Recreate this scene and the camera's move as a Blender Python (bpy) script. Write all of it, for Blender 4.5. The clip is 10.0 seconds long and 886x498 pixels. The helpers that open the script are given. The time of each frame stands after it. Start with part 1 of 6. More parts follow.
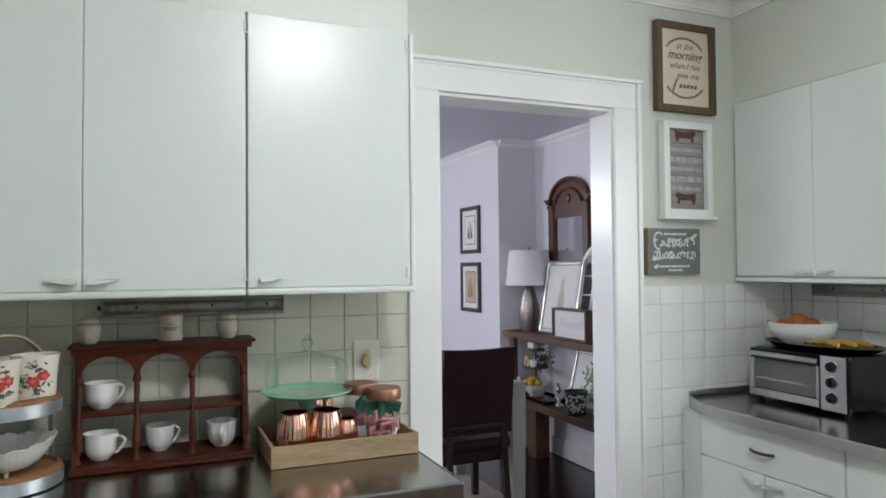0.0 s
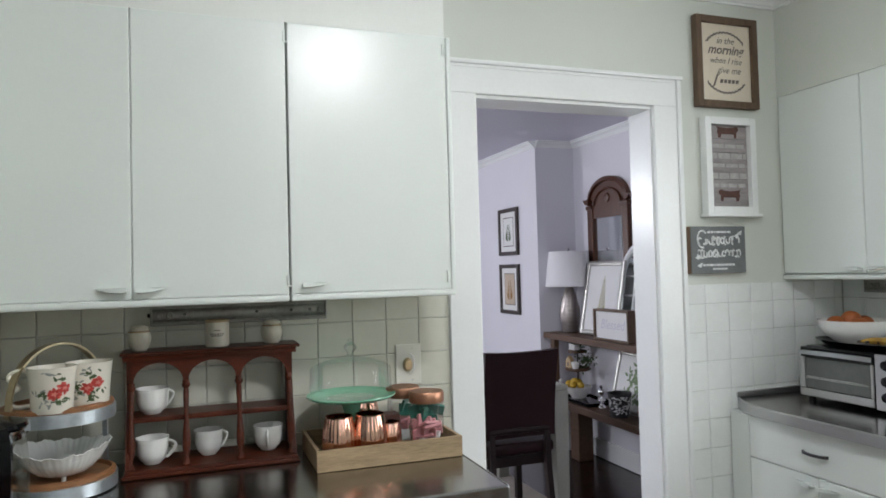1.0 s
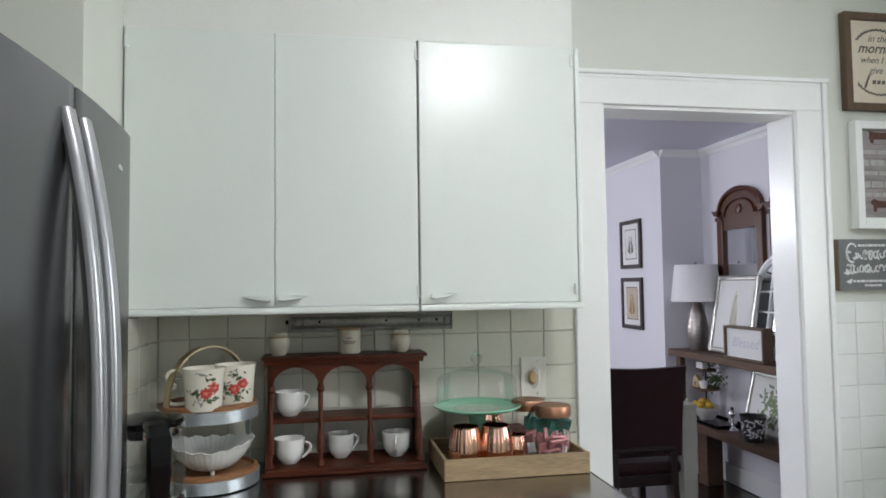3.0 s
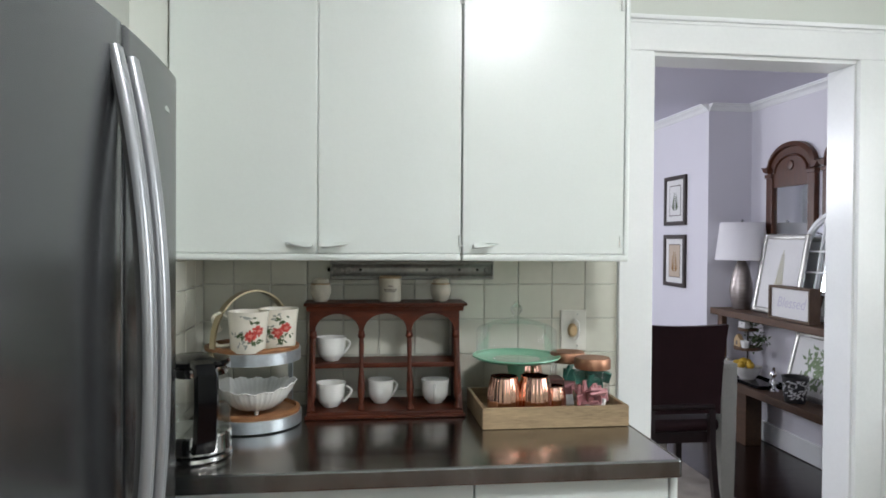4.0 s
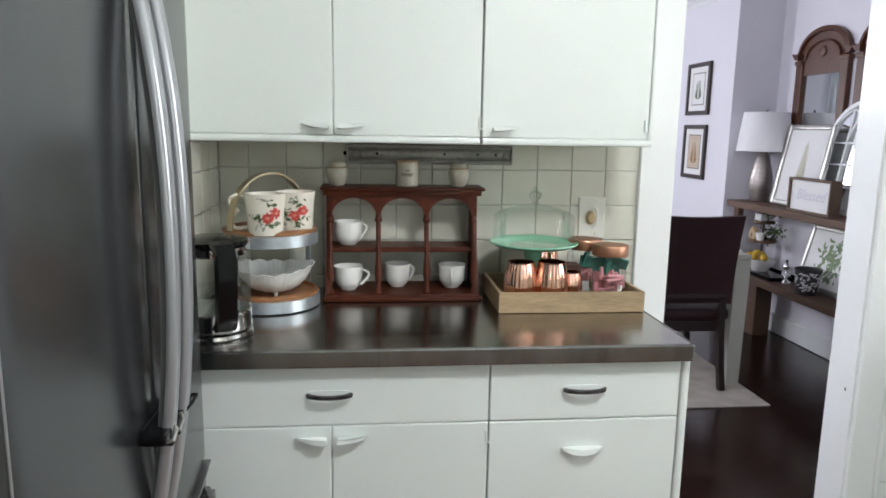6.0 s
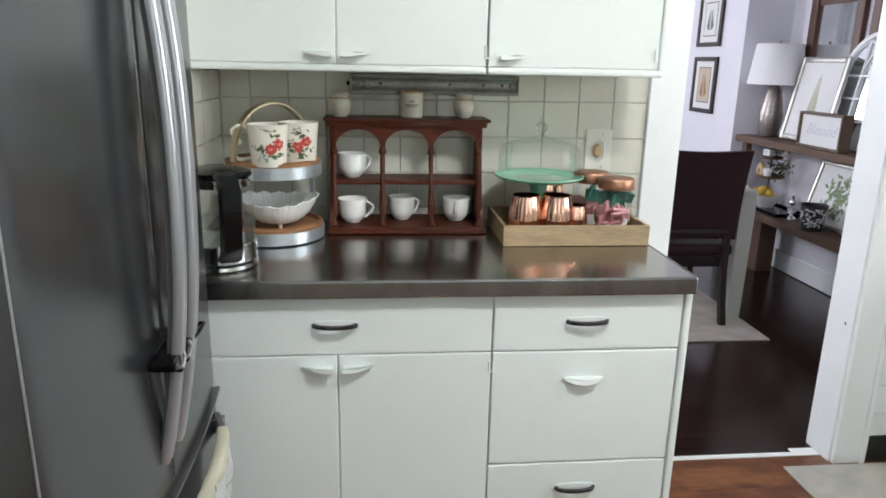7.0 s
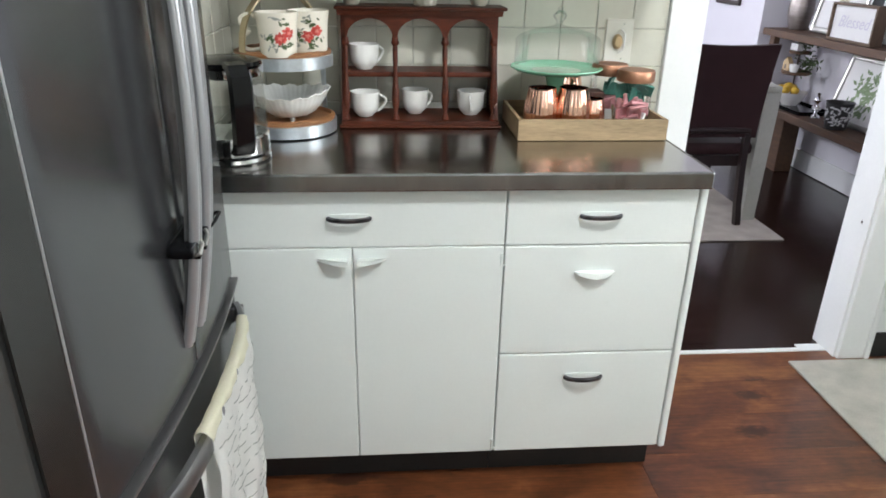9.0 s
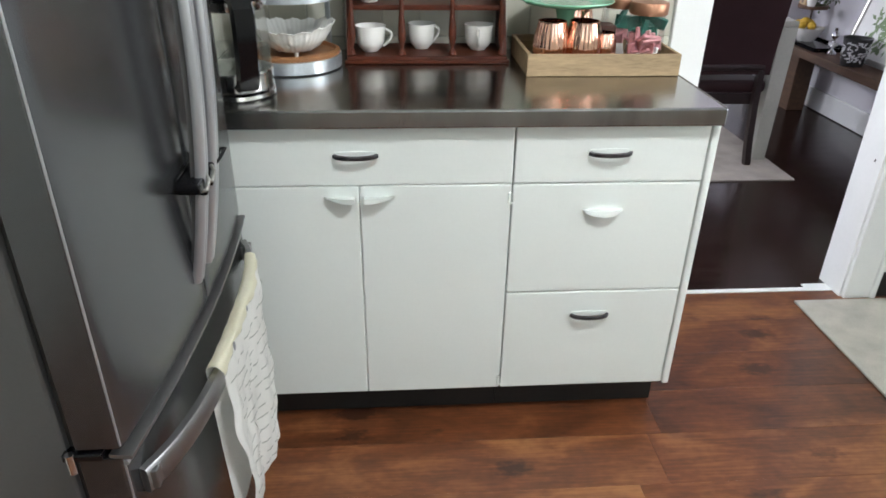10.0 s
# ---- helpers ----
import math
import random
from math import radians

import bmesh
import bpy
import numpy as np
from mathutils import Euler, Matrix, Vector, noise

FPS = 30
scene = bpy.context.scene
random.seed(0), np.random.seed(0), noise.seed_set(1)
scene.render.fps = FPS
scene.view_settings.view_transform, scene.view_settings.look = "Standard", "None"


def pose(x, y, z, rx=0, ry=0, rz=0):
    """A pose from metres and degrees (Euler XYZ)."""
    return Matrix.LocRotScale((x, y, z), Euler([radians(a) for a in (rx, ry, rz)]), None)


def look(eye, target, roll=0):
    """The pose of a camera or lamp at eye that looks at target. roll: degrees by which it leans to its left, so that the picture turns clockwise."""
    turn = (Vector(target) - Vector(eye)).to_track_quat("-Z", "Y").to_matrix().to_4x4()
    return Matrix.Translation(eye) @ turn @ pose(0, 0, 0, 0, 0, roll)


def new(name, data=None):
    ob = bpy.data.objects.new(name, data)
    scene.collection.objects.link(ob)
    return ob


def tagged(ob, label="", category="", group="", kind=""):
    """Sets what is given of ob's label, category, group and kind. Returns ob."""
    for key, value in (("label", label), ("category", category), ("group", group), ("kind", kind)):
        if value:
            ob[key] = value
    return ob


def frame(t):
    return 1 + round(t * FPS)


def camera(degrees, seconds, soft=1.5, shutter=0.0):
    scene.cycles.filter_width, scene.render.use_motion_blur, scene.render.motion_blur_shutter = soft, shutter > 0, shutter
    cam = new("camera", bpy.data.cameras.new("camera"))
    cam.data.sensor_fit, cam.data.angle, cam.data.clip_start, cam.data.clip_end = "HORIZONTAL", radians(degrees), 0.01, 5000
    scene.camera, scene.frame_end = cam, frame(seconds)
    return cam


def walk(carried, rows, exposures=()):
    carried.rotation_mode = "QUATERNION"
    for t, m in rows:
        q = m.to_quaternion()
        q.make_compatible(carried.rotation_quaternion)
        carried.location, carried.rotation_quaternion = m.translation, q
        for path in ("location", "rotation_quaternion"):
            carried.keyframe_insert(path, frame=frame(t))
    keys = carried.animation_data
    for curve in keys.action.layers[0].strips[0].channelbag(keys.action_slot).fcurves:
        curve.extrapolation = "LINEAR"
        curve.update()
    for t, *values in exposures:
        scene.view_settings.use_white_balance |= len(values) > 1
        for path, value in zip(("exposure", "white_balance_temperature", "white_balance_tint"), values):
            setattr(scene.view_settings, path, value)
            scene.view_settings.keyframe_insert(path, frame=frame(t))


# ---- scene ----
cam = camera(65.3, 10.0, soft=1.7)

PATH = [
    (0, (-0.208, -2.139, 1.423), (0.565, -0.296, 1.475), -0.5),
    (0.5, (-0.211, -2.141, 1.425), (0.518, -0.28, 1.469), -0.9),
    (1, (-0.215, -2.138, 1.424), (0.457, -0.255, 1.486), -1.5),
    (1.5, (-0.225, -2.135, 1.426), (0.367, -0.228, 1.529), -1.9),
    (2, (-0.233, -2.134, 1.427), (0.268, -0.202, 1.556), -1.5),
    (2.5, (-0.243, -2.138, 1.428), (0.18, -0.188, 1.559), -1.2),
    (4, (-0.258, -2.12, 1.411), (-0.014, -0.135, 1.383), 0.4),
    (4.5, (-0.262, -2.11, 1.406), (-0.049, -0.124, 1.304), 0.7),
    (5, (-0.265, -2.101, 1.402), (-0.062, -0.118, 1.235), 0.7),
    (5.5, (-0.27, -2.097, 1.397), (-0.057, -0.124, 1.15), 0.9),
    (7, (-0.273, -2.091, 1.382), (-0.074, -0.171, 0.86), 1.2),
    (7.5, (-0.279, -2.094, 1.38), (-0.083, -0.193, 0.789), 1.5),
    (8, (-0.278, -2.095, 1.375), (-0.093, -0.214, 0.722), 1.1),
    (8.5, (-0.274, -2.095, 1.37), (-0.105, -0.237, 0.65), 1.0),
    (9, (-0.272, -2.096, 1.364), (-0.116, -0.265, 0.574), 1.1),
    (9.5, (-0.273, -2.099, 1.36), (-0.13, -0.3, 0.498), 1.2),
    (10, (-0.275, -2.094, 1.353), (-0.139, -0.334, 0.412), 0.9),
]
EXPOSURES = [(0, -0.46), (1.0, -0.44), (2.5, -0.44), (4.0, -0.26), (4.5, -0.19), (5.5, -0.04), (7.5, 0.23), (8.5, 0.38), (10, 0.38)]
walk(cam, [(t, look(eye, target, roll)) for t, eye, target, roll in PATH], EXPOSURES)

# ---- light ----
world = bpy.data.worlds.new("sky")
scene.world = world
world.use_nodes = True
wn = world.node_tree.nodes
sky = wn.new("ShaderNodeTexSky")
sky.sky_type, sky.sun_disc, sky.sun_elevation, sky.sun_rotation = "NISHITA", False, radians(40), radians(120)
world.node_tree.links.new(sky.outputs[0], wn["Background"].inputs[0])
wn["Background"].inputs[1].default_value = 0.12


def window_light(name, m, width, height, watts, color):
    lamp = bpy.data.lights.new(name, "AREA")
    lamp.shape, lamp.size, lamp.size_y, lamp.energy, lamp.color = "RECTANGLE", width, height, watts, color
    new(name, lamp).matrix_world = m


# ---- materials ----
def shade(name, color, rough=0.5, metal=0.0, var=0.12, scale=6.0, fine=60.0, bump=0.05, stretch=(1, 1, 1), rnd=0.0, coat=0.0, dark=None, trans=0.0, alpha=1.0, ior=1.5, rvar=0.08, aniso=0.0):
    """A surface with two scales of variation in colour, gloss and relief."""
    m = bpy.data.materials.new(name)
    m.use_nodes = True
    nt = m.node_tree
    n, link = nt.nodes, nt.links.new
    b = n["Principled BSDF"]
    tc, mp, info = n.new("ShaderNodeTexCoord"), n.new("ShaderNodeMapping"), n.new("ShaderNodeObjectInfo")
    mp.inputs["Scale"].default_value = stretch
    off = n.new("ShaderNodeVectorMath")
    off.operation = "MULTIPLY_ADD"
    off.inputs[1].default_value = (1, 1, 1)
    sc = n.new("ShaderNodeVectorMath")
    sc.operation = "SCALE"
    sc.inputs[0].default_value = (37.0, 53.0, 71.0)
    link(info.outputs["Random"], sc.inputs["Scale"])
    link(tc.outputs["Object"], off.inputs[0])
    link(sc.outputs[0], off.inputs[2])
    link(off.outputs[0], mp.inputs["Vector"])
    big, small = n.new("ShaderNodeTexNoise"), n.new("ShaderNodeTexNoise")
    big.inputs["Scale"].default_value, small.inputs["Scale"].default_value = scale, fine
    big.inputs["Detail"].default_value, small.inputs["Detail"].default_value = 4, 3
    for t in (big, small):
        link(mp.outputs[0], t.inputs["Vector"])
    add = n.new("ShaderNodeMath")
    add.operation = "MULTIPLY_ADD"
    link(small.outputs["Fac"], add.inputs[0])
    add.inputs[1].default_value = 0.45
    half = n.new("ShaderNodeMath")
    half.operation = "MULTIPLY_ADD"
    link(big.outputs["Fac"], half.inputs[0])
    half.inputs[1].default_value, half.inputs[2].default_value = 0.75, -0.1
    link(half.outputs[0], add.inputs[2])
    fac = add.outputs[0]
    if rnd:
        r = n.new("ShaderNodeMath")
        r.operation = "MULTIPLY_ADD"
        link(info.outputs["Random"], r.inputs[0])
        r.inputs[1].default_value = rnd
        sh = n.new("ShaderNodeMath")
        sh.operation = "SUBTRACT"
        link(fac, sh.inputs[0])
        sh.inputs[1].default_value = rnd / 2
        link(sh.outputs[0], r.inputs[2])
        fac = r.outputs[0]
    ramp = n.new("ShaderNodeValToRGB")
    lo = dark or [c * (1 - var) for c in color]
    hi = [min(1, c * (1 + var * 0.6)) for c in color]
    ramp.color_ramp.elements[0].position, ramp.color_ramp.elements[1].position = 0.25, 0.75
    ramp.color_ramp.elements[0].color, ramp.color_ramp.elements[1].color = (*lo, 1), (*hi, 1)
    link(fac, ramp.inputs[0])
    link(ramp.outputs[0], b.inputs["Base Color"])
    ro = n.new("ShaderNodeMath")
    ro.operation = "MULTIPLY_ADD"
    link(big.outputs["Fac"], ro.inputs[0])
    ro.inputs[1].default_value, ro.inputs[2].default_value = rvar, max(0, rough - rvar / 2)
    link(ro.outputs[0], b.inputs["Roughness"])
    b.inputs["Metallic"].default_value, b.inputs["Coat Weight"].default_value = metal, coat
    b.inputs["Transmission Weight"].default_value, b.inputs["IOR"].default_value = trans, ior
    if bump:
        bp = n.new("ShaderNodeBump")
        bp.inputs["Strength"].default_value, bp.inputs["Distance"].default_value = bump, 0.004
        link(fac, bp.inputs["Height"])
        link(bp.outputs[0], b.inputs["Normal"])
    return m


def plain(name, color, rough=0.5, metal=0.0):
    m = bpy.data.materials.new(name)
    m.use_nodes = True
    b = m.node_tree.nodes["Principled BSDF"]
    b.inputs["Base Color"].default_value, b.inputs["Roughness"].default_value, b.inputs["Metallic"].default_value = (*color, 1), rough, metal
    return m


def glow(name, color, strength):
    m = bpy.data.materials.new(name)
    m.use_nodes = True
    b = m.node_tree.nodes["Principled BSDF"]
    b.inputs["Base Color"].default_value = (*color, 1)
    b.inputs["Emission Color"].default_value, b.inputs["Emission Strength"].default_value = (*color, 1), strength
    return m


def clear(name, tint, gloss=0.12, share=0.4):
    """Thin clear glass: mostly see-through, with a gloss that grows at the edges."""
    m = bpy.data.materials.new(name)
    m.use_nodes = True
    nt = m.node_tree
    n, link = nt.nodes, nt.links.new
    n.remove(n["Principled BSDF"])
    tr, gl, mix, fr = n.new("ShaderNodeBsdfTransparent"), n.new("ShaderNodeBsdfGlossy"), n.new("ShaderNodeMixShader"), n.new("ShaderNodeFresnel")
    fr.inputs["IOR"].default_value = 1.2 + gloss
    tr.inputs[0].default_value, gl.inputs["Roughness"].default_value = (*tint, 1), 0.03
    less = n.new("ShaderNodeMath")
    less.operation = "MULTIPLY"
    less.inputs[1].default_value = share
    link(fr.outputs[0], less.inputs[0])
    link(less.outputs[0], mix.inputs[0])
    link(tr.outputs[0], mix.inputs[1])
    link(gl.outputs[0], mix.inputs[2])
    link(mix.outputs[0], n["Material Output"].inputs[0])
    return m


M_ENAMEL = shade("white_enamel", (0.755, 0.795, 0.762), 0.3, var=0.03, scale=3, fine=120, bump=0.03)
M_TRIM = shade("trim_paint", (0.86, 0.875, 0.865), 0.24, var=0.04, scale=4, fine=80, bump=0.06)
M_WALL = shade("sage_wall", (0.65, 0.675, 0.615), 0.55, var=0.04, scale=2, fine=150, bump=0.05)
# main soffit only: a lighter colour than M_WALL
M_SOFFIT = shade("soffit_paler", (0.765, 0.785, 0.745), 0.5, var=0.04, scale=2, fine=150, bump=0.05)
M_CEIL = shade("ceiling_paint", (0.79, 0.81, 0.8), 0.7, var=0.03, scale=2, fine=120, bump=0.05)
M_DWALL = shade("lilac_wall", (0.74, 0.73, 0.775), 0.6, var=0.03, scale=2, fine=140, bump=0.05)
M_DCEIL = shade("cool_ceiling", (0.72, 0.71, 0.8), 0.7, var=0.03, scale=2, fine=140, bump=0.05)
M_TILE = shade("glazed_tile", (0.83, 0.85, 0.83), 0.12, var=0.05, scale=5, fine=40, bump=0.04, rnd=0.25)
# the dim, yellowed light below the wall cabinets is put into this tile colour
M_SHADETILE = shade("shaded_tile", (0.61, 0.605, 0.52), 0.12, var=0.06, scale=5, fine=40, bump=0.04, rnd=0.25)
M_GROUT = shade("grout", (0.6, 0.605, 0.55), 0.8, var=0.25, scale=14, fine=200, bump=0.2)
M_STEEL = shade("brushed_steel", (0.36, 0.345, 0.325), 0.2, 1.0, var=0.1, scale=3, fine=60, bump=0.02, stretch=(1, 14, 14), rvar=0.12)
M_EDGE = shade("worn_steel_edge", (0.35, 0.355, 0.36), 0.22, 1.0, var=0.3, scale=5, fine=60, bump=0.02, stretch=(5, 5, 1), rvar=0.16)
M_SATIN = shade("satin_steel", (0.5, 0.5, 0.5), 0.3, 0.9, var=0.08, scale=5, fine=80, bump=0.01, stretch=(1, 1, 8))
M_FRIDGE = shade("fridge_steel", (0.12, 0.123, 0.13), 0.24, 0.85, var=0.03, scale=2, fine=90, bump=0.0, stretch=(12, 12, 1))
M_HANDLE = shade("fridge_handle_steel", (0.42, 0.43, 0.45), 0.3, 0.72, var=0.06, scale=3, fine=60, bump=0.01, stretch=(8, 8, 1))
M_PLATE = shade("handle_plate_steel", (0.24, 0.235, 0.24), 0.32, 0.85, var=0.08, scale=4, fine=70, bump=0.01, stretch=(8, 1, 8))
M_FSIDE = shade("fridge_side", (0.1, 0.1, 0.1), 0.45, 0.2, var=0.1, scale=3, fine=300, bump=0.08)
M_BLACK = shade("black_plastic", (0.004, 0.004, 0.005), 0.13, var=0.2, fine=120, bump=0.02)
M_BLACK.node_tree.nodes["Principled BSDF"].inputs["Specular IOR Level"].default_value = 0.3
M_RUBBER = shade("black_base", (0.015, 0.014, 0.013), 0.6, var=0.3, fine=80, bump=0.1)
M_CHROME = shade("chrome", (0.75, 0.75, 0.76), 0.1, 1.0, var=0.05, bump=0.0)
M_TARNISH = shade("tarnished_metal", (0.36, 0.355, 0.33), 0.5, 0.8, var=0.45, scale=9, fine=70, bump=0.08)
M_GALV = shade("galvanized_band", (0.66, 0.72, 0.77), 0.38, 0.85, var=0.2, scale=18, fine=90, bump=0.05)
M_BRASS = shade("aged_brass", (0.5, 0.42, 0.28), 0.3, 1.0, var=0.2, fine=80, bump=0.02)
M_COPPER = shade("hammered_copper", (0.92, 0.55, 0.42), 0.1, 1.0, var=0.12, scale=20, fine=120, bump=0.12)
M_COPLID = shade("copper_lid", (0.45, 0.235, 0.15), 0.4, 1.0, var=0.1, scale=8, fine=100, bump=0.03)
M_MAHOG = shade("mahogany", (0.078, 0.0165, 0.006), 0.42, var=0.55, scale=5, fine=40, bump=0.06, stretch=(1, 6, 6))
M_MAHOG.node_tree.nodes["Principled BSDF"].inputs["Specular IOR Level"].default_value = 0.22
M_CRATE = shade("crate_wood", (0.38, 0.27, 0.155), 0.6, var=0.4, scale=5, fine=40, bump=0.2, stretch=(1, 8, 8))
M_TIERWOOD = shade("acacia", (0.3, 0.135, 0.055), 0.45, var=0.4, scale=6, fine=40, bump=0.1, stretch=(1, 7, 7))
M_CERAMIC = shade("white_ceramic", (0.85, 0.845, 0.81), 0.15, var=0.04, scale=8, bump=0.02)
M_IRONSTONE = shade("pale_stoneware", (0.66, 0.62, 0.52), 0.35, var=0.15, scale=16, fine=90, bump=0.1)
M_MUG = shade("cream_china", (0.8, 0.76, 0.66), 0.18, var=0.05, scale=9, bump=0.02)
M_RED = shade("flower_red", (0.55, 0.05, 0.04), 0.3, var=0.4, scale=60, fine=160, bump=0.0)
M_PINK = shade("flower_pink", (0.75, 0.25, 0.2), 0.3, var=0.3, scale=60, bump=0.0)
M_ROSE = shade("flower_rose", (0.62, 0.1, 0.08), 0.3, var=0.5, scale=90, fine=200, bump=0.0)
M_LEAF = shade("leaf_green", (0.075, 0.115, 0.045), 0.5, var=0.4, scale=40, bump=0.02)
M_GREYLEAF = shade("leaf_grey", (0.32, 0.34, 0.3), 0.5, var=0.3, scale=40, bump=0.02)
M_JADE = shade("jadeite", (0.24, 0.54, 0.36), 0.15, var=0.06, scale=5, bump=0.02)
M_GLASS = clear("clear_glass", (0.97, 0.975, 0.975), 0.2, 0.48)
M_KGLASS = clear("kettle_glass", (0.97, 0.975, 0.975))
M_PANE = clear("window_glass", (0.97, 0.98, 0.98))
M_CREAM = shade("cream_plastic", (0.7, 0.69, 0.62), 0.4, var=0.06, bump=0.02)
M_TAN = shade("tan_cover", (0.5, 0.36, 0.2), 0.4, var=0.1, bump=0.02)
M_TEAL = shade("teal_packet", (0.03, 0.16, 0.12), 0.4, var=0.4, scale=40, bump=0.1)
M_PINKPACK = shade("pink_packet", (0.6, 0.27, 0.29), 0.4, var=0.3, scale=40, bump=0.1)
M_PLANK = bpy.data.materials.new("kitchen_plank")


def plank_surface(m):
    """Reddish brown boards: mottled stain, long grain and a few dark knots, shifted from board to board."""
    m.use_nodes = True
    nt = m.node_tree
    n, link = nt.nodes, nt.links.new
    b = n["Principled BSDF"]
    tc, info = n.new("ShaderNodeTexCoord"), n.new("ShaderNodeObjectInfo")
    sc, off = n.new("ShaderNodeVectorMath"), n.new("ShaderNodeVectorMath")
    sc.operation, off.operation = "SCALE", "ADD"
    sc.inputs[0].default_value = (41.0, 57.0, 13.0)
    link(info.outputs["Random"], sc.inputs["Scale"])
    link(tc.outputs["Object"], off.inputs[0])
    link(sc.outputs[0], off.inputs[1])

    def noise(stretch, scale, detail, distortion):
        mp, t = n.new("ShaderNodeMapping"), n.new("ShaderNodeTexNoise")
        mp.inputs["Scale"].default_value = stretch
        t.inputs["Scale"].default_value, t.inputs["Detail"].default_value, t.inputs["Distortion"].default_value = scale, detail, distortion
        link(off.outputs[0], mp.inputs["Vector"])
        link(mp.outputs[0], t.inputs["Vector"])
        return t.outputs["Fac"]

    def calc(kind, a, b_, c=None):
        q = n.new("ShaderNodeMath")
        q.operation = kind
        for k, v in enumerate((a, b_, c)):
            if v is None:
                continue
            if isinstance(v, (int, float)):
                q.inputs[k].default_value = v
            else:
                link(v, q.inputs[k])
        return q.outputs[0]

    stain = noise((1, 2.2, 2.2), 3.4, 7, 0.8)
    grain = noise((1.5, 26, 26), 5.0, 4, 0.4)
    speck = noise((1, 1.6, 1.6), 38, 3, 0.0)
    fac = calc("MULTIPLY_ADD", grain, 0.34, calc("MULTIPLY_ADD", stain, 0.95, -0.2))
    fac = calc("ADD", fac, calc("MULTIPLY_ADD", info.outputs["Random"], 0.16, -0.08))
    fac = calc("ADD", fac, calc("MULTIPLY_ADD", speck, 0.22, -0.11))
    mp, vor = n.new("ShaderNodeMapping"), n.new("ShaderNodeTexVoronoi")
    mp.inputs["Scale"].default_value = (1, 1.9, 1.9)
    vor.inputs["Scale"].default_value = 2.6
    link(off.outputs[0], mp.inputs["Vector"])
    link(mp.outputs[0], vor.inputs["Vector"])
    knot = n.new("ShaderNodeMapRange")
    knot.inputs["From Min"].default_value, knot.inputs["From Max"].default_value = 0.02, 0.17
    knot.inputs["To Min"].default_value, knot.inputs["To Max"].default_value = 0.42, 0.0
    link(calc("ADD", vor.outputs["Distance"], calc("MULTIPLY_ADD", speck, 0.16, -0.08)), knot.inputs["Value"])
    fac = calc("SUBTRACT", fac, knot.outputs[0])
    ramp = n.new("ShaderNodeValToRGB")
    e = ramp.color_ramp.elements
    e[0].position, e[0].color = 0.2, (0.042, 0.015, 0.0075, 1)
    e[1].position, e[1].color = 0.74, (0.30, 0.125, 0.045, 1)
    mid = e.new(0.45)
    mid.color = (0.135, 0.043, 0.016, 1)
    link(fac, ramp.inputs[0])
    link(ramp.outputs[0], b.inputs["Base Color"])
    link(calc("MULTIPLY_ADD", stain, 0.26, 0.2), b.inputs["Roughness"])
    bp = n.new("ShaderNodeBump")
    bp.inputs["Strength"].default_value, bp.inputs["Distance"].default_value = 0.06, 0.004
    link(fac, bp.inputs["Height"])
    link(bp.outputs[0], b.inputs["Normal"])


plank_surface(M_PLANK)
M_DARKFLOOR = shade("dark_floor", (0.026, 0.011, 0.008), 0.2, dark=(0.01, 0.005, 0.004), scale=3, fine=40, bump=0.06, stretch=(1, 8, 1), rvar=0.2)
M_DARKFLOOR.node_tree.nodes["Principled BSDF"].inputs["Specular IOR Level"].default_value = 0.3
M_RUG = shade("beige_rug", (0.42, 0.38, 0.33), 0.95, var=0.3, scale=9, fine=220, bump=0.6)
M_MAT = shade("grey_mat", (0.47, 0.45, 0.39), 0.95, var=0.25, scale=12, fine=240, bump=0.6)
M_ESPRESSO = shade("espresso_leather", (0.024, 0.009, 0.01), 0.5, var=0.3, scale=8, fine=180, bump=0.15)
M_ESPRESSO.node_tree.nodes["Principled BSDF"].inputs["Specular IOR Level"].default_value = 0.25
M_ESPWOOD = shade("espresso_wood", (0.018, 0.01, 0.009), 0.3, var=0.3, scale=6, fine=50, bump=0.05, stretch=(6, 6, 1))
M_GREIGE = shade("greige_paint", (0.42, 0.42, 0.37), 0.5, var=0.12, scale=9, fine=80, bump=0.08)
M_WALNUT = shade("rustic_plank", (0.105, 0.054, 0.028), 0.55, var=0.45, scale=5, fine=40, bump=0.2, stretch=(8, 1, 8))
M_MIRRORWOOD = shade("carved_walnut", (0.085, 0.025, 0.009), 0.36, var=0.4, scale=7, fine=50, bump=0.08, stretch=(6, 6, 1))
M_MIRROR = plain("mirror_glass", (0.85, 0.88, 0.88), 0.02, 1.0)
M_SILVERFRAME = shade("silver_frame", (0.45, 0.44, 0.41), 0.3, 0.8, var=0.2, scale=12, bump=0.05)
M_DARKFRAME = shade("dark_frame", (0.035, 0.022, 0.018), 0.4, var=0.3, scale=9, bump=0.06)
M_BROWNFRAME = shade("brown_frame", (0.12, 0.075, 0.045), 0.6, var=0.4, scale=8, fine=50, bump=0.15, stretch=(5, 5, 1))
M_PAPER = shade("paper", (0.76, 0.76, 0.74), 0.7, var=0.04, bump=0.02)
M_CREAMPAPER = shade("cream_board", (0.72, 0.64, 0.52), 0.7, var=0.08, scale=4, bump=0.03)
M_TANPAPER = shade("tan_print", (0.55, 0.45, 0.34), 0.7, var=0.1, bump=0.02)
M_INK = plain("dark_ink", (0.15, 0.125, 0.11), 0.7)
M_LILACINK = plain("soft_ink", (0.6, 0.58, 0.65), 0.7)
M_CHALK = shade("chalk_white", (0.72, 0.74, 0.73), 0.8, var=0.2, scale=60, bump=0.02)
M_FADED = shade("faded_white", (0.5, 0.49, 0.48), 0.8, dark=(0.33, 0.31, 0.31), scale=40, fine=120, bump=0.02)
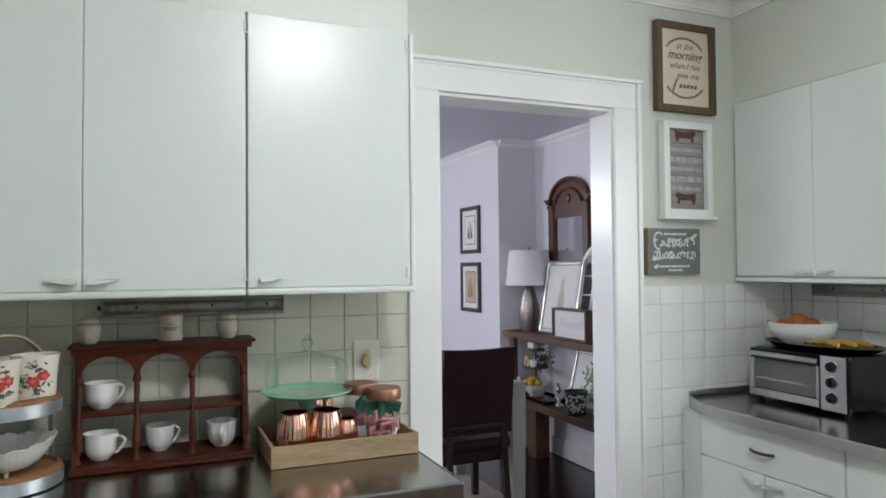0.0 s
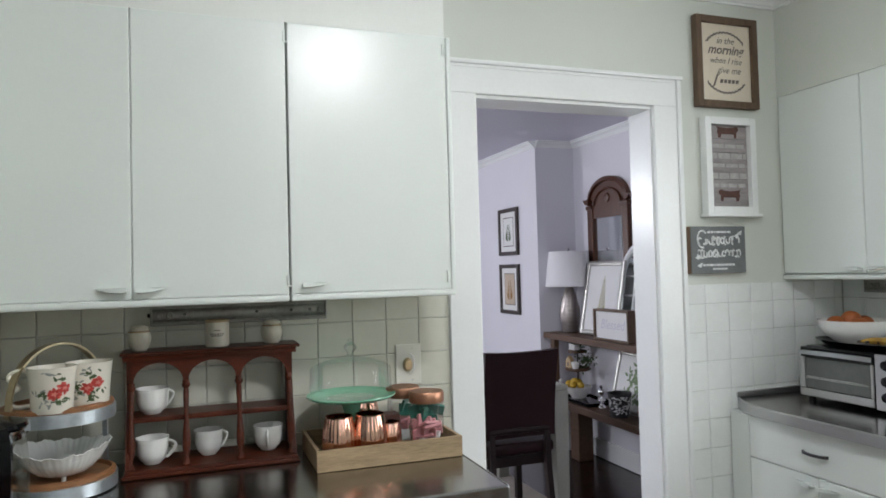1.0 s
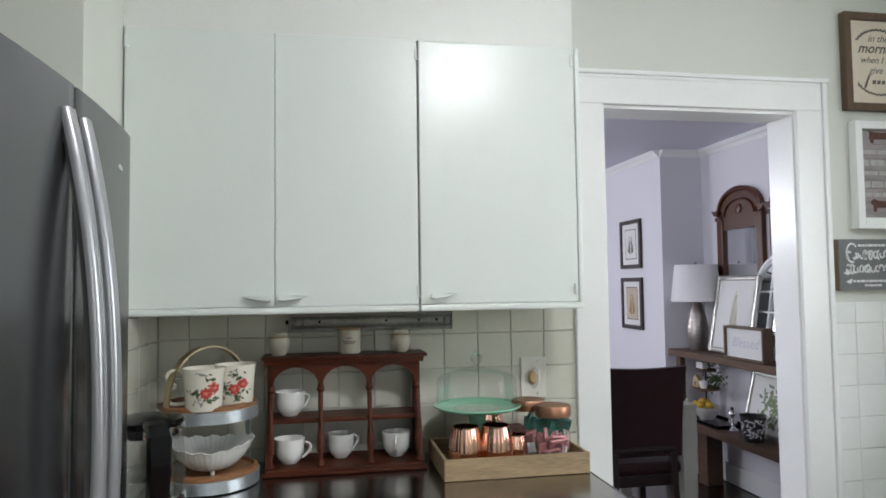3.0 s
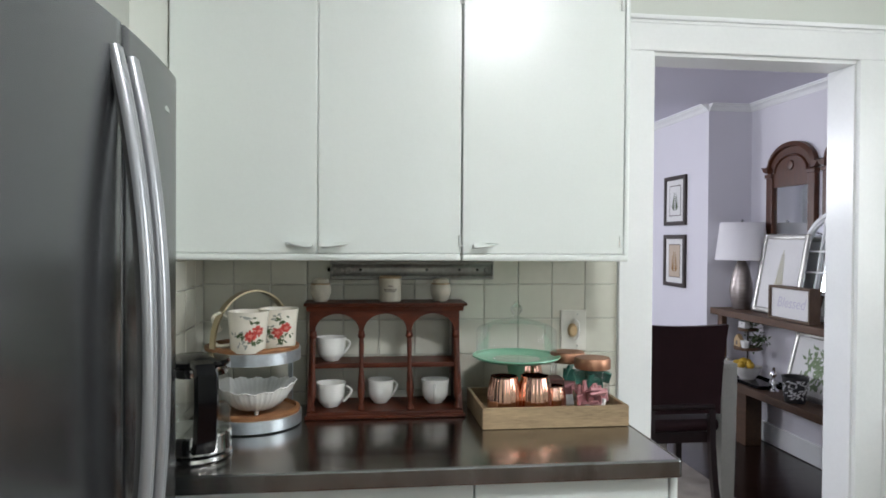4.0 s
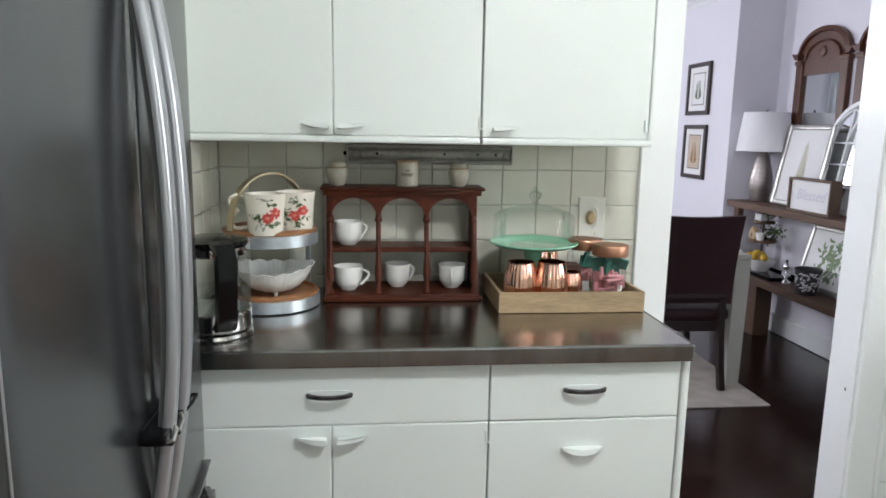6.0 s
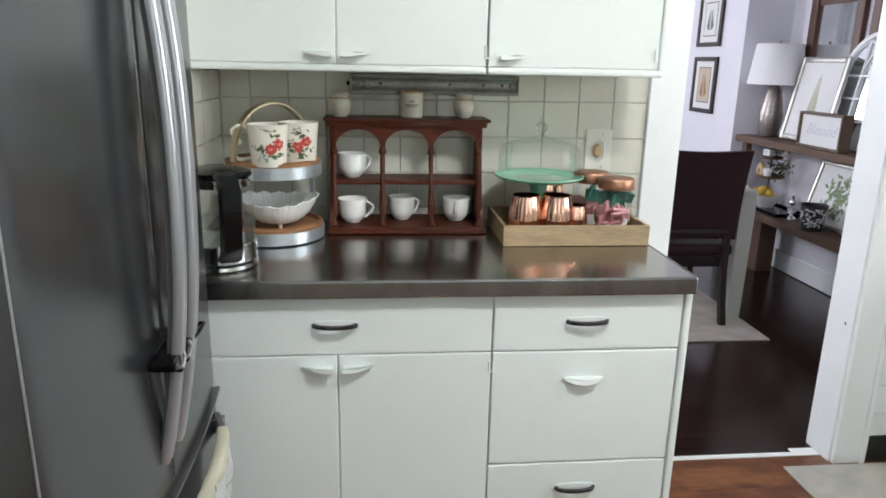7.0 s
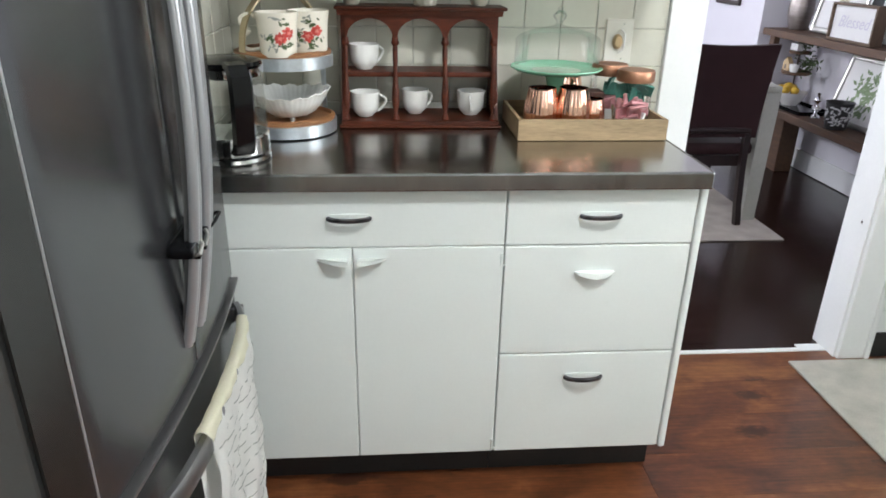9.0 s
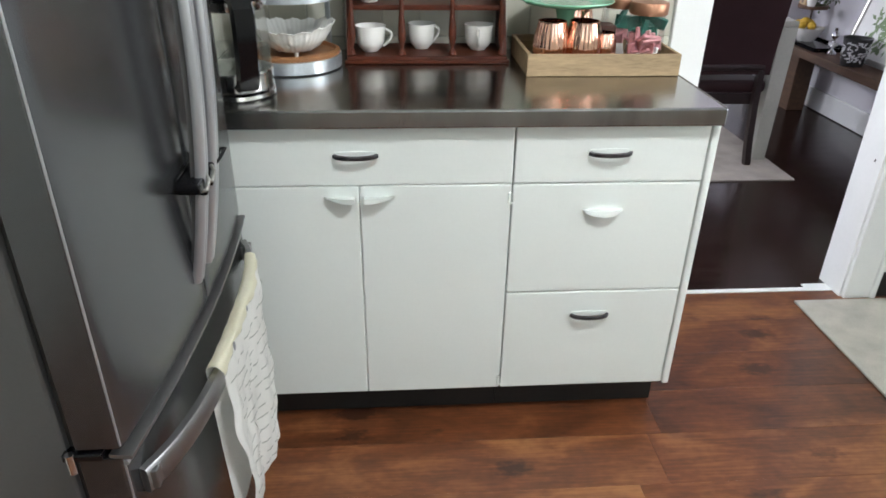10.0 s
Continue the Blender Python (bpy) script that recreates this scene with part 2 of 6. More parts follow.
M_SLATE = shade("slate_board", (0.17, 0.18, 0.18), 0.7, var=0.25, scale=7, fine=90, bump=0.08)
M_RAWWOOD = shade("raw_wood_edge", (0.24, 0.16, 0.1), 0.7, var=0.3, scale=8, bump=0.1)
M_GREYWOOD = shade("grey_pallet_wood", (0.33, 0.3, 0.3), 0.75, var=0.35, scale=6, fine=60, bump=0.15, stretch=(1, 6, 6))
M_OXBLOOD = shade("oxblood_paint", (0.1, 0.04, 0.03), 0.6, var=0.35, scale=30, bump=0.1)
M_SHADE = shade("linen_shade", (0.8, 0.79, 0.8), 0.8, var=0.04, scale=6, fine=300, bump=0.1)
M_NICKEL = shade("textured_nickel", (0.36, 0.32, 0.3), 0.35, 0.9, var=0.25, scale=10, fine=120, bump=0.3, stretch=(1, 1, 5))
M_LEMON = shade("lemon_skin", (0.6, 0.38, 0.035), 0.45, var=0.15, scale=20, fine=200, bump=0.15)
M_BANANA = shade("banana_skin", (0.5, 0.31, 0.035), 0.5, dark=(0.2, 0.1, 0.025), scale=26, fine=120, bump=0.06)
M_ORANGE = shade("orange_skin", (0.36, 0.1, 0.025), 0.45, var=0.25, scale=20, fine=200, bump=0.15)
M_TOWEL = shade("tea_towel", (0.9, 0.895, 0.86), 0.9, var=0.08, scale=8, fine=260, bump=0.3)
M_TOWELMARK = plain("towel_mark", (0.4, 0.41, 0.38), 0.9)
M_YELLOW = shade("towel_stripe", (0.85, 0.82, 0.66), 0.9, var=0.1, fine=260, bump=0.3)
M_WATER = clear("water", (0.93, 0.95, 0.95))
M_LAMPGLOW = glow("lamp_glow", (0.94, 0.97, 1.0), 152.0)
M_CURTAIN = shade("white_curtain", (0.8, 0.81, 0.82), 0.9, var=0.05, scale=5, fine=200, bump=0.1)
M_PATTERN = shade("damask_dark", (0.03, 0.03, 0.03), 0.4, var=0.2, bump=0.02)
M_CORK = shade("cork", (0.45, 0.33, 0.2), 0.8, var=0.3, scale=30, fine=120, bump=0.1)


# ---- mesh helpers ----
def box(bm, x0, x1, y0, y1, z0, z1, bevel=0.0, seg=2):
    c = bmesh.ops.create_cube(bm, size=1.0, matrix=Matrix.LocRotScale(((x0 + x1) / 2, (y0 + y1) / 2, (z0 + z1) / 2), None, (abs(x1 - x0), abs(y1 - y0), abs(z1 - z0))))
    if bevel:
        edges = {e for v in c["verts"] for e in v.link_edges}
        bmesh.ops.bevel(bm, geom=list(edges), offset=bevel, segments=seg, affect="EDGES", profile=0.5)
    return bm


def boxes(*rows, bevel=0.0):
    bm = bmesh.new()
    for r in rows:
        box(bm, *r, bevel=bevel)
    return bm


def lathe(profile, n=32, bm=None, at=(0, 0, 0), wave=None):
    """Turns (radius, height) pairs about z. wave(angle, k): a factor on the radius and an added height."""
    bm = bm or bmesh.new()
    rings = []
    for k, (r, z) in enumerate(profile):
        ring = []
        for i in range(n):
            a = 2 * math.pi * i / n
            f, dz = wave(a, k) if wave else (1, 0)
            ring.append(bm.verts.new((at[0] + r * f * math.cos(a), at[1] + r * f * math.sin(a), at[2] + z + dz)))
        rings.append(ring)
    for a, b in zip(rings, rings[1:]):
        for i in range(n):
            bm.faces.new((a[i], a[(i + 1) % n], b[(i + 1) % n], b[i]))
    for ring, flip in ((rings[0], True), (rings[-1], False)):
        if (ring[0].co - ring[n // 2].co).length > 1e-4:
            bm.faces.new(ring[::-1] if flip else ring)
    bmesh.ops.remove_doubles(bm, verts=bm.verts, dist=1e-5)
    return bm


def sweep(path, section, bm=None, side=(0, 0, 1), closed=False):
    """Carries a closed outline (u, v) along a path; v points as near to side as it can."""
    bm = bm or bmesh.new()
    path, rings = [Vector(p) for p in path], []
    count = len(path)
    for i, p in enumerate(path):
        if closed:
            d = path[(i + 1) % count] - path[i - 1]
        else:
            d = path[min(i + 1, count - 1)] - path[max(i - 1, 0)]
        d.normalize()
        s = Vector(side)
        u = d.cross(s)
        if u.length < 1e-3:
            u = d.cross(Vector((0.3, 1, 0.1)))
        u.normalize()
        v = u.cross(d)
        rings.append([bm.verts.new(p + u * a + v * b) for a, b in section])
    m = len(section)
    pairs = list(zip(rings, rings[1:])) + ([(rings[-1], rings[0])] if closed else [])
    for a, b in pairs:
        for i in range(m):
            bm.faces.new((a[i], a[(i + 1) % m], b[(i + 1) % m], b[i]))
    if not closed:
        bm.faces.new(rings[0][::-1])
        bm.faces.new(rings[-1])
    return bm


def round_section(r, n=10):
    return [(r * math.cos(2 * math.pi * i / n), r * math.sin(2 * math.pi * i / n)) for i in range(n)]


def flat_section(w, h):
    return [(-w / 2, -h / 2), (w / 2, -h / 2), (w / 2, h / 2), (-w / 2, h / 2)]


def slab(outline, depth, plane="xz", at=0.0, bm=None):
    """A flat outline given thickness: plane xz runs from y=at to y=at+depth, plane yz from x=at, plane xy from z=at."""
    bm = bm or bmesh.new()

    def place(a, b, c):
        return {"xz": (a, c, b), "yz": (c, a, b), "xy": (a, b, c)}[plane]

    lo = [bm.verts.new(place(a, b, at)) for a, b in outline]
    hi = [bm.verts.new(place(a, b, at + depth)) for a, b in outline]
    n = len(outline)
    bm.faces.new(lo)
    bm.faces.new(hi[::-1])
    for i in range(n):
        bm.faces.new((lo[(i + 1) % n], lo[i], hi[i], hi[(i + 1) % n]))
    return bm


def ball(bm, x, y, z, rx, ry=None, rz=None, u=14, v=9):
    bmesh.ops.create_uvsphere(bm, u_segments=u, v_segments=v, radius=1.0, matrix=Matrix.LocRotScale((x, y, z), None, (rx, ry or rx, rz or rx)))
    return bm


def mesh_of(name, bm, material, smooth=True):
    bmesh.ops.recalc_face_normals(bm, faces=bm.faces)
    if smooth:
        for f in bm.faces:
            f.smooth = True
        for e in bm.edges:
            if len(e.link_faces) == 2:
                turn = e.calc_face_angle(0.0)
                a, b = sorted(f.calc_area() for f in e.link_faces)
                e.smooth = not (turn > radians(38) or (turn > radians(8) and b > 8 * a))
    me = bpy.data.meshes.new(name)
    bm.to_mesh(me)
    bm.free()
    me.materials.append(material)
    return me


def part(name, bm, material, parent=None, label="", smooth=True):
    ob = new(name, mesh_of(name, bm, material, smooth))
    ob.parent = parent
    if material in (M_GLASS, M_KGLASS, M_WATER):
        ob.visible_shadow = False
    return tagged(ob, label)


def thing(name, x, y, z, label, category, group="", rz=0):
    ob = new(name)
    ob.empty_display_size = 0.05
    ob.matrix_world = pose(x, y, z, 0, 0, rz)
    return tagged(ob, label, category, group)


def structure(name, bm, material, label="", smooth=False):
    ob = part(name, bm, material, None, label, smooth)
    return tagged(ob, kind="structure")


def lettering(words, size, parent, m, material, name="lettering", shear=0.0, depth=0.0004, bold=0.0):
    """Built-in font, centred, turned into a mesh under its thing."""
    cu = bpy.data.curves.new(name, "FONT")
    cu.body, cu.size, cu.align_x, cu.align_y, cu.shear, cu.extrude, cu.offset, cu.resolution_u = words, size, "CENTER", "CENTER", shear, depth, bold, 3
    tmp = new("tmp_text", cu)
    bpy.context.view_layer.update()
    me = bpy.data.meshes.new_from_object(tmp.evaluated_get(bpy.context.evaluated_depsgraph_get()))
    bpy.data.objects.remove(tmp)
    bpy.data.curves.remove(cu)
    me.materials.clear()
    me.materials.append(material)
    ob = new(name, me)
    ob.parent, ob.matrix_basis = parent, m
    return ob


# ---- the shell of the kitchen ----
DX0, DX1, DZ = 0.668, 1.385, 2.013
KX0, KX1, KY0, KZ = -1.42, 2.29, -3.6, 2.5
NX0, NX1, NY1, DCZ = -1.6, 2.61, 5.2, 2.41

wall_n = structure("wall_north", boxes((-1.6, DX0, 0, 0.125, 0, 2.62), (DX1, 2.75, 0, 0.125, 0, 2.62), (DX0, DX1, 0, 0.125, DZ, 2.62)), M_WALL, "pale sage painted wall with a doorway")
wall_e = structure("wall_east", boxes((KX1, KX1 + 0.14, KY0 - 0.14, -1.95, 0, 2.62), (KX1, KX1 + 0.14, -0.75, 0, 0, 2.62), (KX1, KX1 + 0.14, -1.95, -0.75, 0, 1.1), (KX1, KX1 + 0.14, -1.95, -0.75, 2.1, 2.62)), M_WALL, "pale sage painted wall with a window")
structure("wall_west", boxes((KX0 - 0.14, KX0, KY0 - 0.14, -0.6, 0, 2.62)), M_WALL, "pale sage painted wall")
wall_stub = structure("wall_stub", boxes((KX0 - 0.14, -0.735, -0.6, 0, 0, 2.62)), M_WALL, "pale sage wall beside the refrigerator")
structure("wall_south", boxes((KX0, -0.2, KY0 - 0.14, KY0, 0, 2.62), (1.2, KX1, KY0 - 0.14, KY0, 0, 2.62), (-0.2, 1.2, KY0 - 0.14, KY0, 0, 0.95), (-0.2, 1.2, KY0 - 0.14, KY0, 2.1, 2.62)), M_WALL, "pale sage painted wall with a window")
structure("ceiling", boxes((KX0, KX1, KY0, 0, KZ, KZ + 0.1)), M_CEIL, "white kitchen ceiling")
structure("soffit", box(bmesh.new(), -0.735, 0.46, -0.3, 0, 2.0905, KZ), M_SOFFIT, "pale painted soffit above the cabinets")
structure("soffit_east", box(bmesh.new(), 1.985, KX1, -0.68, 0, 2.0805, KZ), M_WALL, "pale painted soffit above the cabinets")

# crown moulding in steps
CROWN = [(0, 0), (0.012, 0), (0.014, 0.008), (0.02, 0.01), (0.024, 0.02), (0.036, 0.034), (0.056, 0.046), (0.06, 0.046), (0.062, 0.056), (0.078, 0.058), (0.08, 0.068), (0, 0.068)]


def crown(name, p0, p1, inward, material, z, s=1.0):
    bm = bmesh.new()
    ends = []
    for p in (p0, p1):
        ends.append([bm.verts.new((p[0] + inward[0] * a * s, p[1] + inward[1] * a * s, z - 0.068 * s + b * s)) for a, b in CROWN])
    n = len(CROWN)
    for i in range(n):
        bm.faces.new((ends[0][i], ends[0][(i + 1) % n], ends[1][(i + 1) % n], ends[1][i]))
    bm.faces.new(ends[0])
    bm.faces.new(ends[1][::-1])
    return structure(name, bm, material, "stepped crown moulding")


crown("crown_moulding", (0.46, 0), (1.985, 0), (0, -1), M_TRIM, KZ)
crown("crown_moulding", (1.985, 0), (1.985, -0.68), (-1, 0), M_TRIM, KZ)
crown("crown_moulding", (0.46, -0.3), (0.46, 0), (1, 0), M_TRIM, KZ)

# ---- doorway ----
door = thing("door_1", 0, 0, 0, "open doorway with white painted casing and jambs", "doorway")
tagged(door, kind="structure")


def casing(name, x0, x1, z0, z1):
    bm = boxes((x0, x1, -0.02, 0, z0, z1), bevel=0.003)
    return part(name, bm, M_TRIM, door)


casing("casing", 0.562, DX0 + 0.004, 0.0, DZ)
casing("casing", DX1 - 0.004, 1.48, 0.0, DZ)
casing("casing", 0.562, 1.48, DZ, 2.112)
part("casing_cap", boxes((0.552, 1.508, -0.03, 0, 2.112, 2.126), bevel=0.003), M_TRIM, door)
part("casing_bead", boxes((0.575, 1.468, -0.024, -0.018, 2.1, 2.106), bevel=0.001), M_TRIM, door)
part("backband", boxes((1.48, 1.5, -0.028, 0, 0.0, 2.112), bevel=0.004), M_TRIM, door)
part("jamb", boxes((DX0, DX0 + 0.012, -0.004, 0.13, 0.0, DZ - 0.012), bevel=0.002), M_TRIM, door)
part("jamb", boxes((DX1 - 0.012, DX1, -0.004, 0.13, 0.0, DZ - 0.012), bevel=0.002), M_TRIM, door)
part("head_jamb", boxes((DX0, DX1, -0.004, 0.13, DZ - 0.012, DZ), bevel=0.002), M_TRIM, door)
part("strike_hole", boxes((DX1 - 0.0135, DX1 - 0.0115, 0.03, 0.036, 0.52, 0.53)), M_DARKFRAME, door)
for x0, x1 in ((DX0 - 0.11, DX0), (DX1, DX1 + 0.11)):
    part("casing", boxes((x0, x1, 0.125, 0.142, 0.0, DZ + 0.1), bevel=0.003), M_TRIM, door)
part("threshold", boxes((DX0 + 0.013, DX1 - 0.013, 0.04, 0.062, -0.02, 0.004), bevel=0.001), M_TRIM, door, "worn white threshold strip")
part("threshold_patch", boxes((DX1 - 0.11, DX1 - 0.013, 0.063, 0.088, -0.02, 0.003), bevel=0.001), M_TRIM, door)

# ---- windows behind and beside the camera ----


def window(name, x0, x1, y0, y1, z0, z1):
    w = thing(name, 0, 0, 0, "white painted sash window with clear panes", "window")
    tagged(w, kind="structure")
    along_x = abs(x1 - x0) > abs(y1 - y0)
    xm, ym, zm = (x0 + x1) / 2, (y0 + y1) / 2, (z0 + z1) / 2
    for a, b, c, d, e, f in ((x0, x1, y0, y1, z0, z0 + 0.05), (x0, x1, y0, y1, z1 - 0.05, z1), (x0, x1, y0, y1, zm - 0.02, zm + 0.02)):
        part("rail", boxes((a, b, c, d, e, f), bevel=0.003), M_TRIM, w)
    for s in (0, 1):
        if along_x:
            a = (x0, x0 + 0.05) if s == 0 else (x1 - 0.05, x1)
            part("stile", boxes((*a, y0, y1, z0 + 0.05, z1 - 0.05), bevel=0.003), M_TRIM, w)
        else:
            a = (y0, y0 + 0.05) if s == 0 else (y1 - 0.05, y1)
            part("stile", boxes((x0, x1, *a, z0 + 0.05, z1 - 0.05), bevel=0.003), M_TRIM, w)
    for e, f in ((z0 + 0.05, zm - 0.02), (zm + 0.02, z1 - 0.05)):
        bm = boxes((x0 + 0.05, x1 - 0.05, ym - 0.002, ym + 0.002, e, f)) if along_x else boxes((xm - 0.002, xm + 0.002, y0 + 0.05, y1 - 0.05, e, f))
        part("pane", bm, M_PANE, w).visible_shadow = False


window("window_1", KX1 + 0.05, KX1 + 0.09, -1.95, -0.75, 1.1, 2.1)
window("window_2", -0.2, 1.2, KY0 - 0.09, KY0 - 0.05, 0.95, 2.1)
window("window_3", -0.95, 0.15, NY1 + 0.05, NY1 + 0.09, 0.75, 2.1)
window("window_4", NX0 - 0.09, NX0 - 0.05, 0.5, 1.6, 1.0, 2.2)
window("window_5", NX0 - 0.09, NX0 - 0.05, 3.75, 4.5, 1.6, 2.35)

# ---- the shell of the dining room ----
wall_dn = structure("wall_dining_north", boxes((NX0, -0.95, NY1, NY1 + 0.14, 0, 2.62), (0.15, 2.75, NY1, NY1 + 0.14, 0, 2.62), (-0.95, 0.15, NY1, NY1 + 0.14, 0, 0.75), (-0.95, 0.15, NY1, NY1 + 0.14, 2.1, 2.62)), M_DWALL, "pale lilac-white wall with a window")
structure("wall_dining_east", boxes((NX1, NX1 + 0.14, 0.125, 2.655, 0, 2.62)), M_DWALL, "pale lilac-white wall behind the shelves")
structure("wall_dining_corner", boxes((2.275, NX1 + 0.14, 2.655, NY1, 0, 2.62)), M_DWALL, "pale lilac-white projecting wall")
structure("wall_dining_west", boxes((NX0 - 0.14, NX0, 0.125, 0.5, 0, 2.62), (NX0 - 0.14, NX0, 1.6, 3.75, 0, 2.62), (NX0 - 0.14, NX0, 4.5, NY1, 0, 2.62), (NX0 - 0.14, NX0, 0.5, 1.6, 0, 1.0), (NX0 - 0.14, NX0, 0.5, 1.6, 2.2, 2.62), (NX0 - 0.14, NX0, 3.75, 4.5, 0, 1.6), (NX0 - 0.14, NX0, 3.75, 4.5, 2.35, 2.62)), M_DWALL, "pale lilac-white wall with two windows")
structure("wall_dining_south", boxes((NX0, DX0 - 0.11, 0.125, 0.135, 0, DCZ), (DX1 + 0.11, NX1, 0.125, 0.135, 0, DCZ), (DX0 - 0.11, DX1 + 0.11, 0.125, 0.135, DZ + 0.1, DCZ)), M_DWALL, "pale lilac-white wall beside the doorway")
structure("ceiling_dining", boxes((NX0, NX1 + 0.1, 0.125, NY1, DCZ, DCZ + 0.1)), M_DCEIL, "cool white dining room ceiling")
crown("crown_moulding", (NX1, 0.135), (NX1, 2.655), (-1, 0), M_TRIM, DCZ, 0.75)
crown("crown_moulding", (2.275, 2.655), (NX1, 2.655), (0, -1), M_TRIM, DCZ, 0.75)
crown("crown_moulding", (2.275, 2.655), (2.275, NY1), (-1, 0), M_TRIM, DCZ, 0.75)
crown("crown_moulding", (NX0, NY1), (2.275, NY1), (0, -1), M_TRIM, DCZ, 0.75)
structure("baseboard", boxes((NX1 - 0.018, NX1, 0.135, 2.655, 0.004, 0.14), bevel=0.004), M_TRIM, "white painted baseboard")
structure("baseboard", boxes((2.275, NX1 - 0.018, 2.637, 2.655, 0.004, 0.14), bevel=0.004), M_TRIM, "white painted baseboard")
structure("baseboard", boxes((2.257, 2.275, 2.655, NY1, 0.004, 0.14), bevel=0.004), M_TRIM, "white painted baseboard")
structure("floor_dining", boxes((NX0, NX1 + 0.1, 0.062, NY1, -0.1, 0.0)), M_DARKFLOOR, "dark stained glossy wood floor")
floor = structure("floor", boxes((KX0, KX1, KY0, 0.04, -0.1, -0.012)), M_DARKFLOOR, "reddish brown wood plank floor")
structure("baseboard_east", boxes((1.5, 1.7, -0.012, 0, 0.0, 0.1), bevel=0.004), M_RUBBER, "black rubber cove base under the wall tile")

window_light("daylight_east", look((KX1 - 0.02, -1.35, 1.6), (0, -1.35, 1.4)), 1.15, 0.95, 27, (0.93, 0.97, 1.0))
window_light("daylight_south", look((0.5, KY0 + 0.02, 1.55), (0.5, 0, 1.2)), 0.6, 0.9, 4, (0.93, 0.97, 1.0))
window_light("daylight_dining_north", look((-0.4, NY1 - 0.02, 1.55), (0.3, 0, 2.1)), 1.0, 1.05, 33, (0.9, 0.92, 1.0))
window_light("daylight_dining_west", look((NX0 + 0.02, 1.05, 1.8), (2, 1.3, 2.1)), 1.0, 0.75, 37, (0.9, 0.92, 1.0))
window_light("daylight_dining_high", look((NX0 + 0.02, 4.14, 2.1), (2, 3.0, 1.9)), 0.45, 0.42, 42, (0.9, 0.92, 1.0))

# ---- ceiling lamp, seen as a glint on the cabinet door ----
lamp = thing("ceiling_light", 0.40, -1.72, KZ, "round white glass ceiling light, switched on", "ceiling light")
part("canopy", lathe([(0.0, 0.0), (0.13, 0.0), (0.13, -0.02), (0.12, -0.03)], 32), M_CHROME, lamp)
part("glass_dome", lathe([(0.12, -0.03), (0.135, -0.05), (0.125, -0.08), (0.08, -0.11), (0.0, -0.12)], 32), M_LAMPGLOW, lamp, "glowing white glass dome")


# ---- cabinets ----
def wedge_pull(parent, m, flip=1, long=0.072):
    """White cast pull, tall at the seam and drawn out to a point."""
    pts = [(0.0, 0.005), (long * 0.08, 0.0065), (long * 0.55, 0.0068), (long, 0.005), (long * 0.8, 0.0), (long * 0.5, -0.004), (long * 0.2, -0.0065), (long * 0.06, -0.0065), (0.0, -0.005)]
    bm = bmesh.new()
    rings = []
    for y, s, dz in ((0, 0.8, 0), (-0.012, 0.88, 0), (-0.027, 1.0, 0.003), (-0.034, 0.95, 0.004)):
        rings.append([bm.verts.new((flip * (a * s), y * (0.8 + 0.5 * (a / long) - 1.1 * (a / long) ** 2), b * s + dz)) for a, b in pts])
    n = len(pts)
    for a, b in zip(rings, rings[1:]):
        for i in range(n):
            bm.faces.new((a[i], a[(i + 1) % n], b[(i + 1) % n], b[i]))
    bm.faces.new(rings[0])
    bm.faces.new(rings[-1][::-1])
    ob = part("handle", bm, M_ENAMEL, parent, "white cast metal pull")
    ob.matrix_basis = m
    return ob


def cup_pull(parent, m):
    w = 0.05
    pts = [(-w, 0.006), (0, 0.008), (w, 0.006), (w * 0.9, -0.001), (w * 0.55, -0.006), (0, -0.0085), (-w * 0.55, -0.006), (-w * 0.9, -0.001)]
    bm = bmesh.new()
    rings = [[bm.verts.new((a * s, y * (1.0 - 0.7 * (a / w) ** 2), b * s)) for a, b in pts] for y, s in ((0, 0.86), (-0.01, 0.95), (-0.02, 1.0), (-0.025, 0.93))]
    n = len(pts)
    for a, b in zip(rings, rings[1:]):
        for i in range(n):
            bm.faces.new((a[i], a[(i + 1) % n], b[(i + 1) % n], b[i]))
    bm.faces.new(rings[0])
    bm.faces.new(rings[-1][::-1])
    ob = part("handle", bm, M_ENAMEL, parent, "white cast metal pull")
    ob.matrix_basis = m


def dark_pull(parent, m):
    """Worn black bow pull with flattened ends."""
    path = []
    for i in range(15):
        a = -1 + 2 * i / 14
        path.append((0.049 * a, -0.004 - 0.017 * (1 - a * a) ** 0.5, 0.003 - 0.001 * (1 - a * a)))
    ob = part("handle", sweep(path, [(-0.004, -0.005), (0.0035, -0.0045), (0.004, 0.0035), (-0.003, 0.0045)]), M_TARNPULL, parent, "worn black and nickel bow pull")
    ob.matrix_basis = m
    back = part("escutcheon", slab([(-0.05, 0.0), (-0.046, 0.011), (0, 0.013), (0.046, 0.011), (0.05, 0.0), (0, -0.002)], -0.003), M_ENAMEL, parent)
    back.matrix_basis = m


M_TARNPULL = shade("worn_black_metal", (0.1, 0.1, 0.11), 0.3, 0.8, dark=(0.012, 0.012, 0.014), var=0.8, scale=40, fine=120, bump=0.08)
FACE = -0.6


def hinge(parent, x, y, z, sx=1):
    part("hinge", boxes((x, x + 0.006 * sx, y - 0.006, y, z - 0.014, z + 0.014), bevel=0.0015), M_ENAMEL, parent)
    part("hinge_leaf", boxes((x, x + 0.011 * sx, y - 0.004, y, z - 0.018, z - 0.013), bevel=0.001), M_ENAMEL, parent)


def front(name, parent, x0, x1, z0, z1, y, t=0.016):
    return part(name, boxes((x0, x1, y, y + t, z0, z1), bevel=0.0035), M_ENAMEL, parent)


